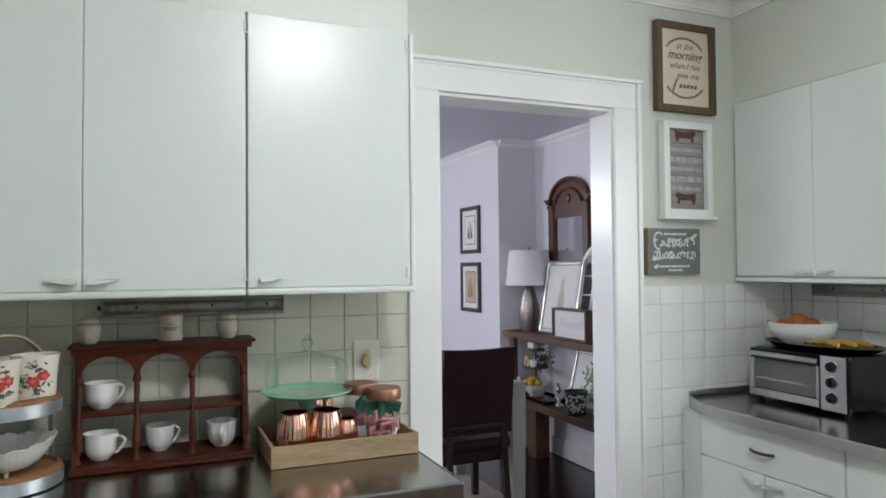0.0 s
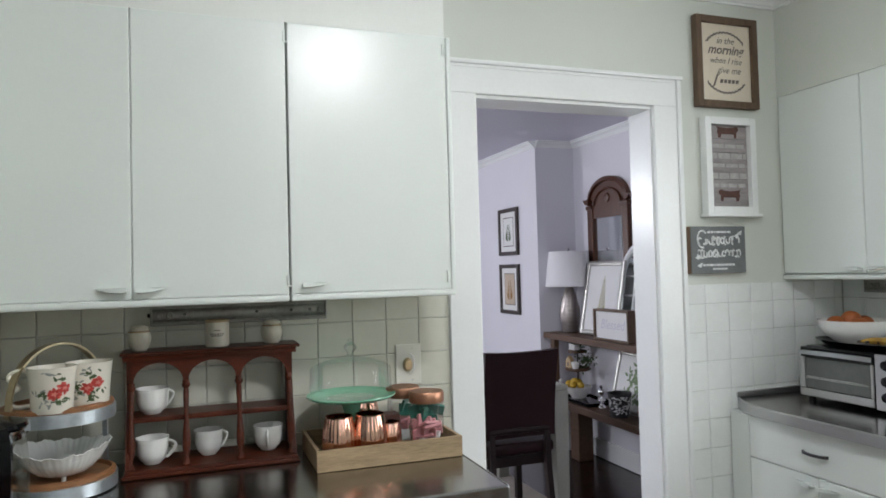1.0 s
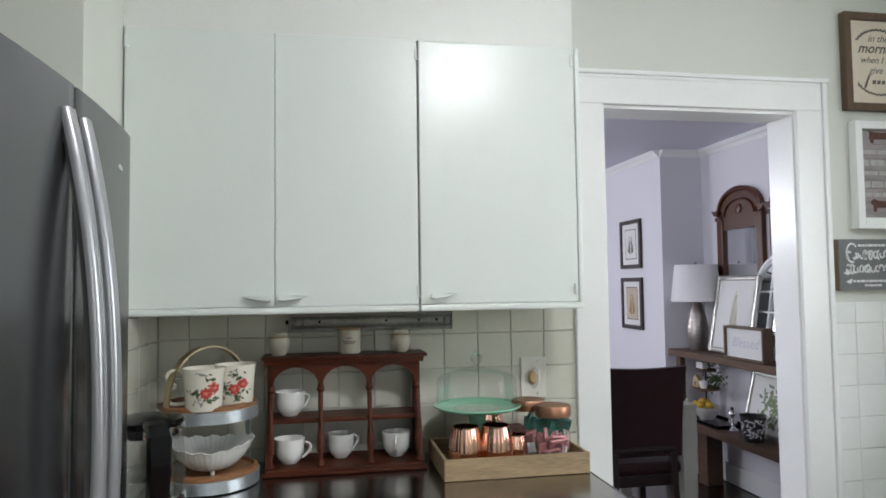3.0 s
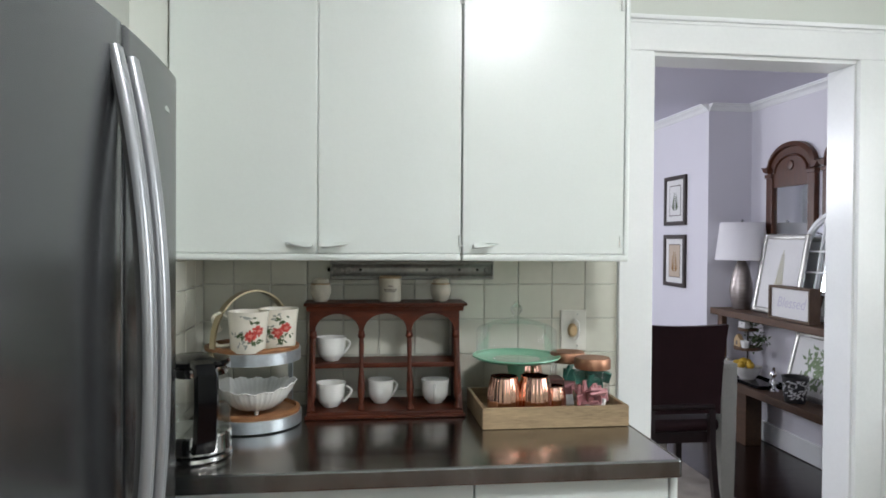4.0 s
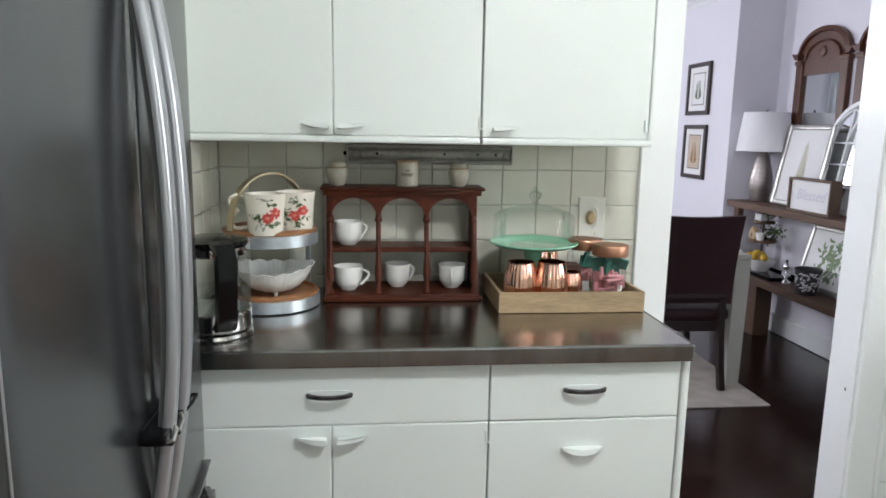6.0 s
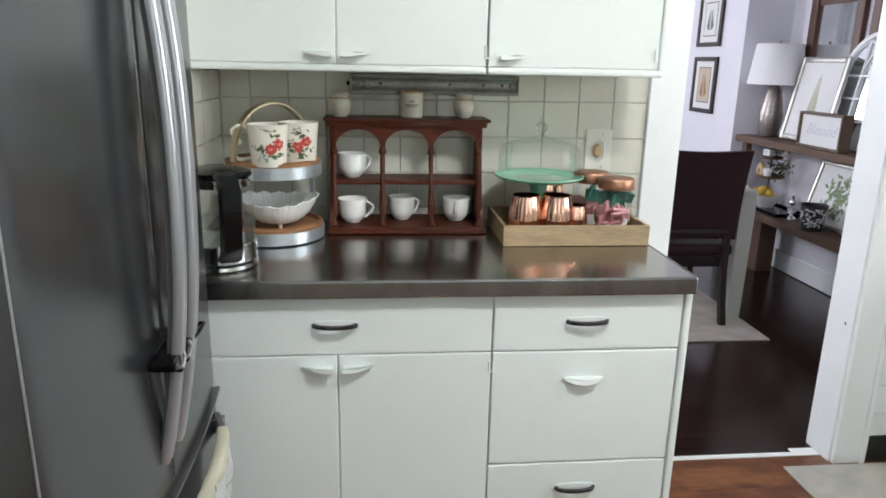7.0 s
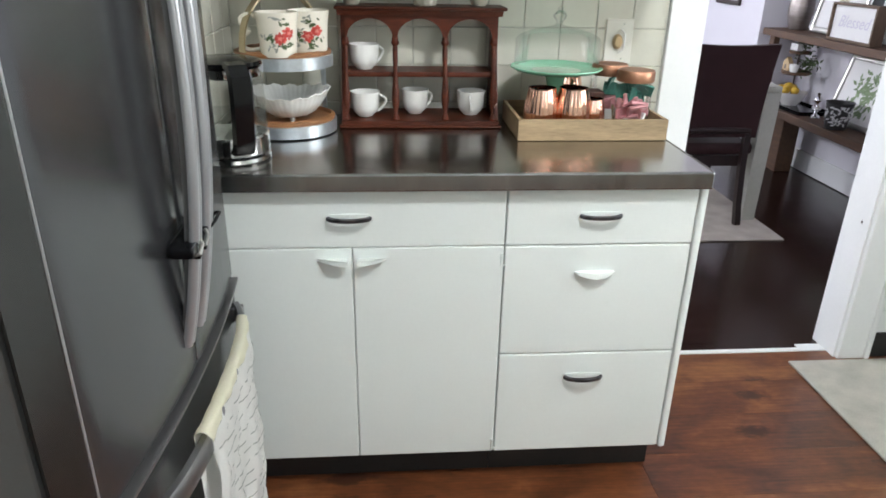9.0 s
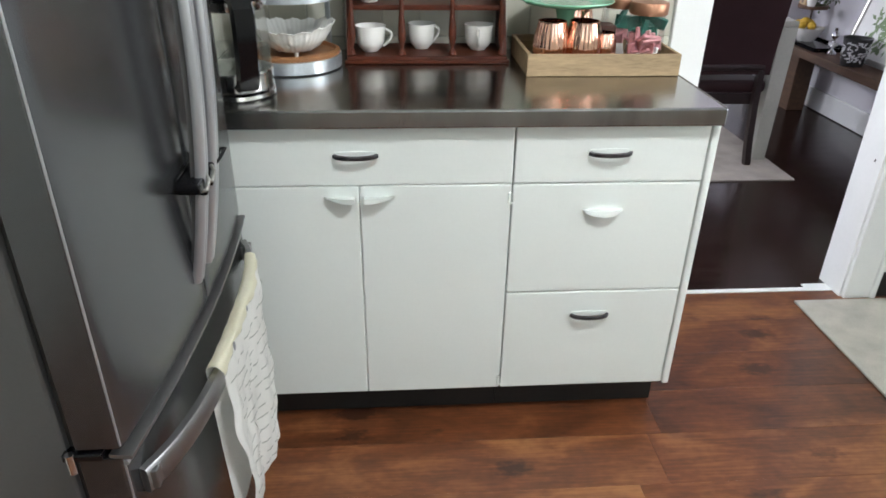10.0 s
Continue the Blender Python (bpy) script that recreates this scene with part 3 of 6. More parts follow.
# upper cabinets over the coffee counter
UY = -0.31
up_a = thing("wall_cabinet", -0.735, 0, 1.36, "white enamelled steel wall cabinet with two doors above tiled backsplash", "cabinet", "white upper cabinets")
part("body", boxes((0, 0.747, UY + 0.018, -0.001, 0.0, 0.73), bevel=0.004), M_ENAMEL, up_a)
part("bottom_rail", boxes((0, 0.747, UY - 0.004, UY + 0.03, -0.006, 0.012), bevel=0.0055), M_ENAMEL, up_a)
for x0, x1, fl in ((0.004, 0.3722, -1), (0.3731, 0.7465, 1)):
    d = front("door", up_a, x0, x1, 0.0125, 0.7285, UY)
    wedge_pull(d, pose(0.362 if fl < 0 else 0.384, UY, 0.032), fl)
    hx = x0 if fl < 0 else x1 - 0.006
    hinge(d, hx, UY, 0.69)
    hinge(d, hx, UY, 0.05)
up_b = thing("wall_cabinet", 0.015, 0, 1.36, "white enamelled steel wall cabinet with one door beside the doorway", "cabinet", "white upper cabinets")
part("body", boxes((0, 0.445, UY + 0.018, -0.001, 0.0, 0.73), bevel=0.004), M_ENAMEL, up_b)
part("bottom_rail", boxes((0, 0.459, UY - 0.004, UY + 0.03, -0.006, 0.012), bevel=0.0055), M_ENAMEL, up_b)
part("end_panel", boxes((0.4455, 0.459, UY - 0.003, -0.001, 0.006, 0.727), bevel=0.004), M_ENAMEL, up_b)
d = front("door", up_b, 0.001, 0.4445, 0.0125, 0.7285, UY)
wedge_pull(d, pose(0.028, UY, 0.032), 1)
for hz in (0.69, 0.05):
    hinge(d, 0.431, UY - 0.002, hz)

# base cabinets
base_a = thing("base_cabinet", -0.735, 0, 0, "white enamelled steel base cabinet with one drawer and two doors", "cabinet", "white base cabinets")
part("body", boxes((0, 0.737, FACE + 0.018, -0.002, 0.112, 0.868), bevel=0.003), M_ENAMEL, base_a)
d = front("drawer", base_a, 0.02, 0.7365, 0.725, 0.866, FACE)
dark_pull(d, pose(0.373, FACE, 0.797))
for x0, x1, fl in ((0.02, 0.3765, -1), (0.3775, 0.7365, 1)):
    d = front("door", base_a, x0, x1, 0.117, 0.7238, FACE)
    wedge_pull(d, pose(0.366 if fl < 0 else 0.389, FACE, 0.692), fl)
    hinge(d, x0 if fl < 0 else x1 - 0.007, FACE, 0.69)
    hinge(d, x0 if fl < 0 else x1 - 0.007, FACE, 0.145)
part("toe_kick", boxes((0, 0.737, -0.53, -0.5, 0, 0.112)), M_RUBBER, base_a, "black recessed toe kick")
base_b = thing("base_cabinet", 0.004, 0, 0, "white enamelled steel base cabinet with three drawers", "cabinet", "white base cabinets")
part("body", boxes((0, 0.456, FACE + 0.018, -0.002, 0.112, 0.868), bevel=0.003), M_ENAMEL, base_b)
for z0, z1, kind, hz in ((0.725, 0.866, 0, 0.797), (0.4245, 0.7225, 1, 0.65), (0.117, 0.4215, 0, 0.35)):
    d = front("drawer", base_b, 0.0005, 0.456, z0, z1, FACE)
    (cup_pull if kind else dark_pull)(d, pose(0.223, FACE, hz))
part("end_panel", boxes((0.4585, 0.478, FACE - 0.004, -0.002, 0.112, 0.868), bevel=0.006), M_ENAMEL, base_b)
part("toe_kick", boxes((0, 0.463, -0.53, -0.5, 0, 0.112)), M_RUBBER, base_b, "black recessed toe kick")

# stainless worktop
top = thing("worktop", -0.735, 0, 0.91, "brushed stainless steel worktop with a rounded front edge", "countertop")
part("top_sheet", boxes((0, 1.209, -0.618, -0.002, -0.02, 0.0), bevel=0.002), M_STEEL, top)
part("front_edge", boxes((0, 1.212, -0.628, -0.6185, -0.04, 0.001), bevel=0.004), M_EDGE, top)
part("side_edge", boxes((1.2095, 1.2135, -0.618, -0.002, -0.04, 0.001), bevel=0.0015), M_EDGE, top)

# ---- right-hand run ----
EX = 1.68
ue = thing("wall_cabinet", 0, 0, 1.36, "white enamelled steel wall cabinet with two doors in the corner", "cabinet", "white upper cabinets")
part("body", boxes((1.998, KX1 - 0.001, -0.68, -0.001, 0.0, 0.72), bevel=0.003), M_ENAMEL, ue)
part("bottom_rail", boxes((1.976, 2.01, -0.68, -0.002, -0.006, 0.012), bevel=0.005), M_ENAMEL, ue)
for y0, y1, fl in ((-0.365, -0.008, 1), (-0.68, -0.3675, -1)):
    d = part("door", boxes((1.98, 1.996, y0, y1, 0.016, 0.718), bevel=0.0035), M_ENAMEL, ue)
    wedge_pull(d, pose(1.98, -0.352 if fl > 0 else -0.382, 0.03, 0, 0, -90), -fl)
    hinge(d, 1.98, y1 - 0.004 if fl > 0 else y0 + 0.01, 0.69)
be = thing("base_cabinet", 0, 0, 0, "white enamelled steel base cabinet in the corner with drawer and doors", "cabinet", "white base cabinets")
part("body", boxes((EX + 0.018, KX1 - 0.001, -0.695, -0.001, 0.112, 0.868), bevel=0.003), M_ENAMEL, be)
part("filler", boxes((EX + 0.002, EX + 0.018, -0.105, -0.014, 0.117, 0.866), bevel=0.002), M_ENAMEL, be)
d = part("drawer", boxes((EX, EX + 0.016, -0.693, -0.108, 0.718, 0.866), bevel=0.003), M_ENAMEL, be)
dark_pull(d, pose(EX, -0.398, 0.79, 0, 0, -90))
for y0, y1, fl in ((-0.4, -0.108, 1), (-0.693, -0.403, -1)):
    d = part("door", boxes((EX, EX + 0.016, y0, y1, 0.117, 0.715), bevel=0.003), M_ENAMEL, be)
    wedge_pull(d, pose(EX, -0.388 if fl > 0 else -0.414, 0.685, 0, 0, -90), -fl)
part("toe_kick", boxes((EX + 0.07, EX + 0.1, -0.695, -0.013, 0, 0.112)), M_RUBBER, be, "black recessed toe kick")
be2 = thing("base_cabinet", 0, 0, 0, "white enamelled steel base cabinet under the steel counter", "cabinet", "white base cabinets")
part("body", boxes((EX + 0.018, KX1 - 0.001, -1.5, -0.698, 0.112, 0.868), bevel=0.003), M_ENAMEL, be2)
part("drawer", boxes((EX, EX + 0.016, -1.498, -0.7, 0.718, 0.866), bevel=0.003), M_ENAMEL, be2)
part("door", boxes((EX, EX + 0.016, -1.498, -0.7, 0.117, 0.715), bevel=0.003), M_ENAMEL, be2)
part("toe_kick", boxes((EX + 0.07, EX + 0.1, -1.5, -0.698, 0, 0.112)), M_RUBBER, be2, "black recessed toe kick")
tope = thing("worktop", 0, 0, 0.91, "brushed stainless steel counter with a raised rim and curved end", "countertop")
outl = [(KX1 - 0.002, -0.002), (1.735, -0.002), (1.715, -0.03), (1.69, -0.075), (1.664, -0.14), (1.652, -0.22), (1.648, -0.32), (1.648, -1.5), (KX1 - 0.002, -1.5)]
part("top_sheet", slab(outl, -0.02, "xy", 0.0), M_STEEL, tope)
rim = outl[1:8]
part("front_edge", sweep([(x, y, -0.012) for x, y in rim], [(-0.004, -0.024), (0.004, -0.024), (0.005, 0.01), (0.0, 0.014), (-0.005, 0.012)]), M_SATIN, tope)
part("wall_rim", boxes((1.72, KX1 - 0.004, -0.012, -0.001, 0.0, 0.022), bevel=0.003), M_SATIN, tope)

# ---- refrigerator ----
fr = thing("refrigerator", 0, 0, 0, "dark stainless steel refrigerator with two doors over a freezer drawer", "refrigerator")
FY0, FY1, FC = -1.415, -0.7, -1.057


def bow(y):
    k = (y - FC) / 0.3575
    return -0.6 - 0.02 * k * k + 0.006 * k


def bowed(name, y0, y1, z0, z1, back, material, n=12, r=0.006):
    """A door with a gently bowed front, rounded at its edges."""
    bm = bmesh.new()
    outline = []
    for i in range(n + 1):
        y = y0 + (y1 - y0) * i / n
        if i == 0:
            outline += [(bow(y0) - 0.005, y0), (bow(y0) - 0.0015, y0 + 0.0015), (bow(y0), y0 + 0.005)]
        elif i == n:
            outline += [(bow(y1), y1 - 0.005), (bow(y1) - 0.0015, y1 - 0.0015), (bow(y1) - 0.005, y1)]
        else:
            outline.append((bow(y), y))
    outline += [(back, y1), (back, y0)]
    slab(outline, z1 - z0, "xy", z0, bm)
    return part(name, bm, material, fr)


part("body", boxes((-1.4, -0.695, FY0 + 0.004, FY1 - 0.004, 0.03, 1.715), bevel=0.006), M_FSIDE, fr)
part("top_cap", boxes((-1.39, -0.66, FY0 + 0.01, FY1 - 0.01, 1.7155, 1.735), bevel=0.006), M_FSIDE, fr)
part("gasket", boxes((-0.695, -0.684, FY0 + 0.012, FY1 - 0.012, 0.09, 1.705)), M_RUBBER, fr)
left = bowed("door", FY0, FC - 0.0025, 0.713, 1.722, -0.683, M_FRIDGE)
right = bowed("door", FC + 0.0025, FY1, 0.713, 1.722, -0.683, M_FRIDGE)
drawer = bowed("freezer_drawer", FY0, FY1, 0.09, 0.695, -0.683, M_FRIDGE)
# added strips of lighter steel draw the highlight along the near rounded edges
part("door_edge", sweep([(bow(FY0) - 0.0022, FY0 + 0.0022, 0.716), (bow(FY0) - 0.0022, FY0 + 0.0022, 1.72)], round_section(0.0016, 8)), M_HANDLE, left, "thin lighter strip standing in for the edge highlight")
part("drawer_edge", sweep([(bow(FY0) - 0.0022, FY0 + 0.0022, 0.093), (bow(FY0) - 0.0022, FY0 + 0.0022, 0.693)], round_section(0.0016, 8)), M_HANDLE, drawer, "thin lighter strip standing in for the edge highlight")
part("drawer_bead", sweep([(bow(FY0 + (FY1 - FY0) * i / 16) + 0.001, FY0 + (FY1 - FY0) * i / 16, 0.688) for i in range(17)], round_section(0.0035, 8)), M_HANDLE, drawer)
part("drawer_lip", sweep([(bow(FY0 + (FY1 - FY0) * i / 12) - 0.004, FY0 + (FY1 - FY0) * i / 12, 0.699) for i in range(13)], flat_section(0.03, 0.006)), M_PLATE, fr)
part("hinge", boxes((-0.7, -0.65, FY0 - 0.006, FY0 + 0.03, 0.698, 0.709), bevel=0.002), M_BLACK, fr)
part("hinge_pin", lathe([(0, 0), (0.006, 0), (0.006, 0.03), (0, 0.03)], 10, at=(-0.69, FY0 - 0.004, 0.68)), M_CHROME, fr)
part("foot", boxes((-0.75, -0.69, FY0 + 0.03, FY0 + 0.08, 0, 0.03)), M_BLACK, fr)
part("foot", boxes((-0.75, -0.69, FY1 - 0.08, FY1 - 0.03, 0, 0.03)), M_BLACK, fr)
for par, y, sgn in ((left, FC - 0.034, -1), (right, FC + 0.034, 1)):
    path = []
    for i in range(33):
        a = -1 + 2 * i / 32
        path.append((bow(y) + 0.002 + 0.048 * (1 - abs(a) ** 2.2), y, 1.225 + a * 0.455))
    part("handle", sweep(path, [(-0.0155, -0.007), (0.0155, -0.007), (0.0165, -0.003), (0.0155, 0.002), (0.0125, 0.0055), (0.008, 0.0072), (0.0035, 0.0066), (0.0, 0.0042), (-0.0035, 0.0066), (-0.008, 0.0072), (-0.0125, 0.0055), (-0.0155, 0.002), (-0.0165, -0.003)], side=(1, 0, 0)), M_HANDLE, par, "long bowed steel handle")
    part("handle_seat", sweep([(bow(y) - 0.002 + 0.04 * (1 - abs(-1 + 2 * i / 20) ** 2.2), y + sgn * 0.0, 1.225 + (-1 + 2 * i / 20) * 0.44) for i in range(21)], flat_section(0.022, 0.008), side=(1, 0, 0)), M_FSIDE, par)
part("badge", slab([(0, 0), (0.014, 0.007), (0.03, 0.002), (0.034, -0.005), (0.014, -0.004)], 0.002, "yz", 0.0), M_CHROME, right).matrix_basis = pose(bow(-0.8) - 0.001, -0.82, 1.645)
hp = []
for i in range(25):
    a = -1 + 2 * i / 24
    y = FC + a * 0.335
    hp.append((bow(y) + 0.004 + 0.034 * (1 - abs(a) ** 4), y, 0.632))
part("drawer_handle", sweep(hp, [(-0.006, -0.021), (0.0045, -0.021), (0.007, -0.018), (0.008, 0.0), (0.007, 0.018), (0.0045, 0.021), (-0.006, 0.021)]), M_PLATE, drawer, "bowed steel drawer handle")
for s in (-1, 1):
    y = FC + s * 0.322
    part("handle_post", boxes((bow(y) - 0.004, bow(y) + 0.02, y - 0.012, y + 0.012, 0.616, 0.648), bevel=0.002), M_PLATE, drawer)

# black latch strapped over both handles
lock = thing("child_latch", -0.573, FC, 0.945, "black plastic latch strapped across the refrigerator handles", "latch")
part("bar", boxes((-0.024, 0.012, -0.075, 0.068, -0.009, 0.009), bevel=0.003), M_BLACK, lock)
part("plate", boxes((-0.03, -0.022, -0.062, 0.055, -0.013, 0.013), bevel=0.002), M_BLACK, lock)
part("loop", sweep([(0.01, 0.03, 0), (0.018, 0.045, 0.008), (0.02, 0.07, 0.013), (0.012, 0.08, 0.01), (0.004, 0.06, 0.004)], round_section(0.003, 8)), M_BLACK, lock)
for y in (-0.05, -0.012):
    part("hook", sweep([(0.006, y, -0.012), (0.015, y, -0.01), (0.017, y + 0.008, 0.004), (0.012, y + 0.014, 0.01)], round_section(0.0035, 8)), M_TARNISH, lock)
    part("tab", boxes((-0.012, 0.014, y, y + 0.012, -0.02, -0.009), bevel=0.002), M_BLACK, lock)

# tea towel over the drawer handle
towel = thing("tea_towel", 0, 0, 0, "cream cotton tea towel with grey dashes over the drawer handle", "towel")


def towel_point(u, v):
    """u along the handle, v down the front; v below 0 is the short back fall."""
    y = -1.195 + 0.385 * u
    k = (y - FC) / 0.335
    hx = bow(y) + 0.004 + 0.034 * (1 - abs(k) ** 4)
    hz = 0.6575
    fall = min(1, max(v, 0) * 4)
    ripple = fall * (0.009 * math.sin(9 * u + 1.2) + 0.005 * math.sin(21 * u + 5 * v)) + 0.0022 * math.sin(41 * u + 33 * v) + 0.002 * math.sin(67 * v - 19 * u)
    if v < 0:
        return Vector((hx - 0.011 + 0.004 * math.sin(9 * u) + 0.05 * v * v, y - 0.1 * v * (0.5 - u), hz + 0.95 * v + 0.01 * math.sin(5 * u)))
    if v < 0.03:
        a = v / 0.03 * math.pi
        return Vector((hx + 0.0115 * -math.cos(a), y, hz + 0.004 + 0.008 * math.sin(a) + 0.0015 * math.sin(50 * u)))
    s = v - 0.03
    return Vector((hx + 0.0115 + ripple + 0.02 * s, y + 0.07 * s * (0.5 - u) * 2 - 0.06 * s * u + 0.006 * math.sin(30 * s), hz - s * (1 - 0.1 * u) + 0.012 * fall * math.sin(7 * u)))


def towel_grid(u0, u1, v0, v1, nu, nv, lift=0.0):
    bm = bmesh.new()
    grid = [[bm.verts.new(towel_point(u0 + (u1 - u0) * i / nu, v0 + (v1 - v0) * j / nv) + Vector((lift, 0, 0))) for i in range(nu + 1)] for j in range(nv + 1)]
    for j in range(nv):
        for i in range(nu):
            bm.faces.new((grid[j][i], grid[j][i + 1], grid[j + 1][i + 1], grid[j + 1][i]))
    bmesh.ops.solidify(bm, geom=bm.faces[:], thickness=0.0018)
    return bm


part("front_fall", towel_grid(0, 1, 0.04, 0.43, 44, 60), M_TOWEL, towel)
part("hem", towel_grid(0, 1, 0, 0.0395, 26, 10), M_YELLOW, towel, "pale yellow hem")
part("back_fall", towel_grid(0, 1, -0.36, 0, 24, 20), M_TOWEL, towel)
bm = bmesh.new()
rng = random.Random(4)
for r in range(13):
    for c in range(9):
        u, v = 0.06 + c * 0.1 + 0.03 * (r % 2) + rng.uniform(-0.015, 0.015), 0.075 + r * 0.028
        w = rng.uniform(0.06, 0.09)
        if u + w > 0.98:
            continue
        p = [towel_point(u, v), towel_point(u + w / 2, v + 0.003), towel_point(u + w, v + 0.001)]
        for a, b in zip(p, p[1:]):
            q = [bm.verts.new(x + Vector((0.0022, 0, dz))) for x, dz in ((a, 0.0014), (b, 0.0014), (b, -0.0014), (a, -0.0014))]
            bm.faces.new(q)
tagged(part("printed_dashes", bm, M_TOWELMARK, towel, smooth=False), kind="stuff")

# ---- coffee counter ----
CT = 0.911

# glass electric kettle
kt = thing("electric_kettle", -0.632, -0.478, CT, "glass electric kettle with black lid, handle and chrome base", "kettle")
part("power_base", lathe([(0, 0), (0.067, 0), (0.071, 0.004), (0.07, 0.012), (0.06, 0.018), (0, 0.018)], 40), M_CHROME, kt)
part("base_ring", lathe([(0.0, 0.019), (0.068, 0.019), (0.07, 0.023), (0.069, 0.06), (0.0665, 0.064), (0, 0.064)], 40), M_CHROME, kt, "polished chrome ring")
part("glass_body", lathe([(0.0665, 0.0645), (0.068, 0.075), (0.067, 0.13), (0.064, 0.19), (0.061, 0.205)], 40), M_KGLASS, kt, "clear glass body")
part("water", lathe([(0, 0.066), (0.064, 0.066), (0.0645, 0.1), (0.064, 0.112), (0, 0.112)], 40), M_WATER, kt)
part("collar", lathe([(0.0605, 0.2), (0.0625, 0.204), (0.0615, 0.222), (0.058, 0.224)], 40), M_CHROME, kt)
part("lid", lathe([(0, 0.218), (0.064, 0.2215), (0.067, 0.228), (0.064, 0.236), (0.04, 0.243), (0, 0.244)], 40), M_BLACK, kt, "black plastic lid")
part("spout", slab([(-0.018, 0.0), (0.018, 0.0), (0.006, -0.02), (-0.006, -0.02)], 0.028, "xy", 0.198), M_CHROME, kt).matrix_basis = pose(0.04, 0.052, 0, 0, 0, 142)
hdir = Vector((0.42, -0.9, 0)).normalized()
hpts = [(0.055, 0.232), (0.085, 0.23), (0.1, 0.215), (0.103, 0.17), (0.1, 0.12), (0.093, 0.07), (0.083, 0.04), (0.066, 0.034)]
part("handle", sweep([(hdir.x * r, hdir.y * r, z) for r, z in hpts], [(-0.018, -0.009), (0.018, -0.009), (0.021, 0.0), (0.016, 0.01), (-0.016, 0.01), (-0.021, 0.0)], side=tuple(hdir)), M_BLACK, kt, "black curved handle")
part("gauge_strip", lathe([(0.0, 0), (0.006, 0.0), (0.006, 0.13), (0.0, 0.13)], 8, at=(-0.062, -0.028, 0.07)), M_BLACK, kt)
part("spine", boxes((-0.019, 0.019, -0.073, -0.06, 0.062, 0.222), bevel=0.004), M_BLACK, kt).matrix_basis = pose(0, 0, 0, 0, 0, -58)
kt.scale = (1.23, 1.23, 0.945)

# two-tier round serving stand
TX, TY = -0.54, -0.205
ts = thing("tiered_stand", TX, TY, CT, "two-tier round wood stand with galvanized bands and brass hoop handle", "serving stand")
for z, r, nm in ((0.0, 0.131, "bottom_tray"), (0.17, 0.128, "top_tray")):
    tr = part(nm, lathe([(0, z + 0.012), (r - 0.004, z + 0.012), (r - 0.004, z + 0.042), (r - 0.014, z + 0.046), (r - 0.016, z + 0.036), (0, z + 0.036)], 56), M_TIERWOOD, ts, "brown wood tray")
    part("band", lathe([(r - 0.003, z + 0.002), (r, z + 0.003), (r + 0.0005, z + 0.033), (r - 0.003, z + 0.034)], 56), M_GALV, tr, "galvanized metal band")
for k in range(4):
    a = radians(45 + 90 * k)
    part("foot", lathe([(0, 0), (0.01, 0), (0.011, 0.012), (0, 0.012)], 10, at=(0.1 * math.cos(a), 0.1 * math.sin(a), 0)), M_GALV, ts)
ang = radians(46)
ax = Vector((math.cos(ang), math.sin(ang), 0))
for s in (-1, 1):
    part("strap", sweep([(ax.x * s * 0.133, ax.y * s * 0.133, z) for z in (0.004, 0.07, 0.14, 0.206)], flat_section(0.003, 0.018), side=(-ax.y, ax.x, 0)), M_GALV, ts)
hoop = []
for i in range(25):
    a = math.pi * i / 24
    hoop.append((ax.x * 0.125 * math.cos(a), ax.y * 0.125 * math.cos(a), 0.215 + 0.143 * math.sin(a) ** 0.9))
part("hoop_handle", sweep(hoop, flat_section(0.005, 0.021), side=(-ax.y, ax.x, 0)), M_BRASS, ts, "brass hoop handle")


def on_wall(prof, a, z, lift=0.0007):
    """A point on a turned wall, by its angle and height."""
    for (r0, z0), (r1, z1) in zip(prof, prof[1:]):
        if z0 <= z <= z1:
            r = r0 + (r1 - r0) * (z - z0) / (z1 - z0)
            break
    else:
        r = prof[-1][0]
    r += lift
    return Vector((r * math.cos(a), r * math.sin(a), z))


def petal(bm, prof, a, z, dx, dz, w, h, tilt, lift):
    pts = []
    for i in range(10):
        t = 2 * math.pi * i / 10
        u, v = w * math.cos(t), h * math.sin(t)
        u, v = u * math.cos(tilt) - v * math.sin(tilt) + dx, u * math.sin(tilt) + v * math.cos(tilt) + dz
        pts.append(bm.verts.new(on_wall(prof, a + u / 0.047, z + v, lift)))
    bm.faces.new(pts)


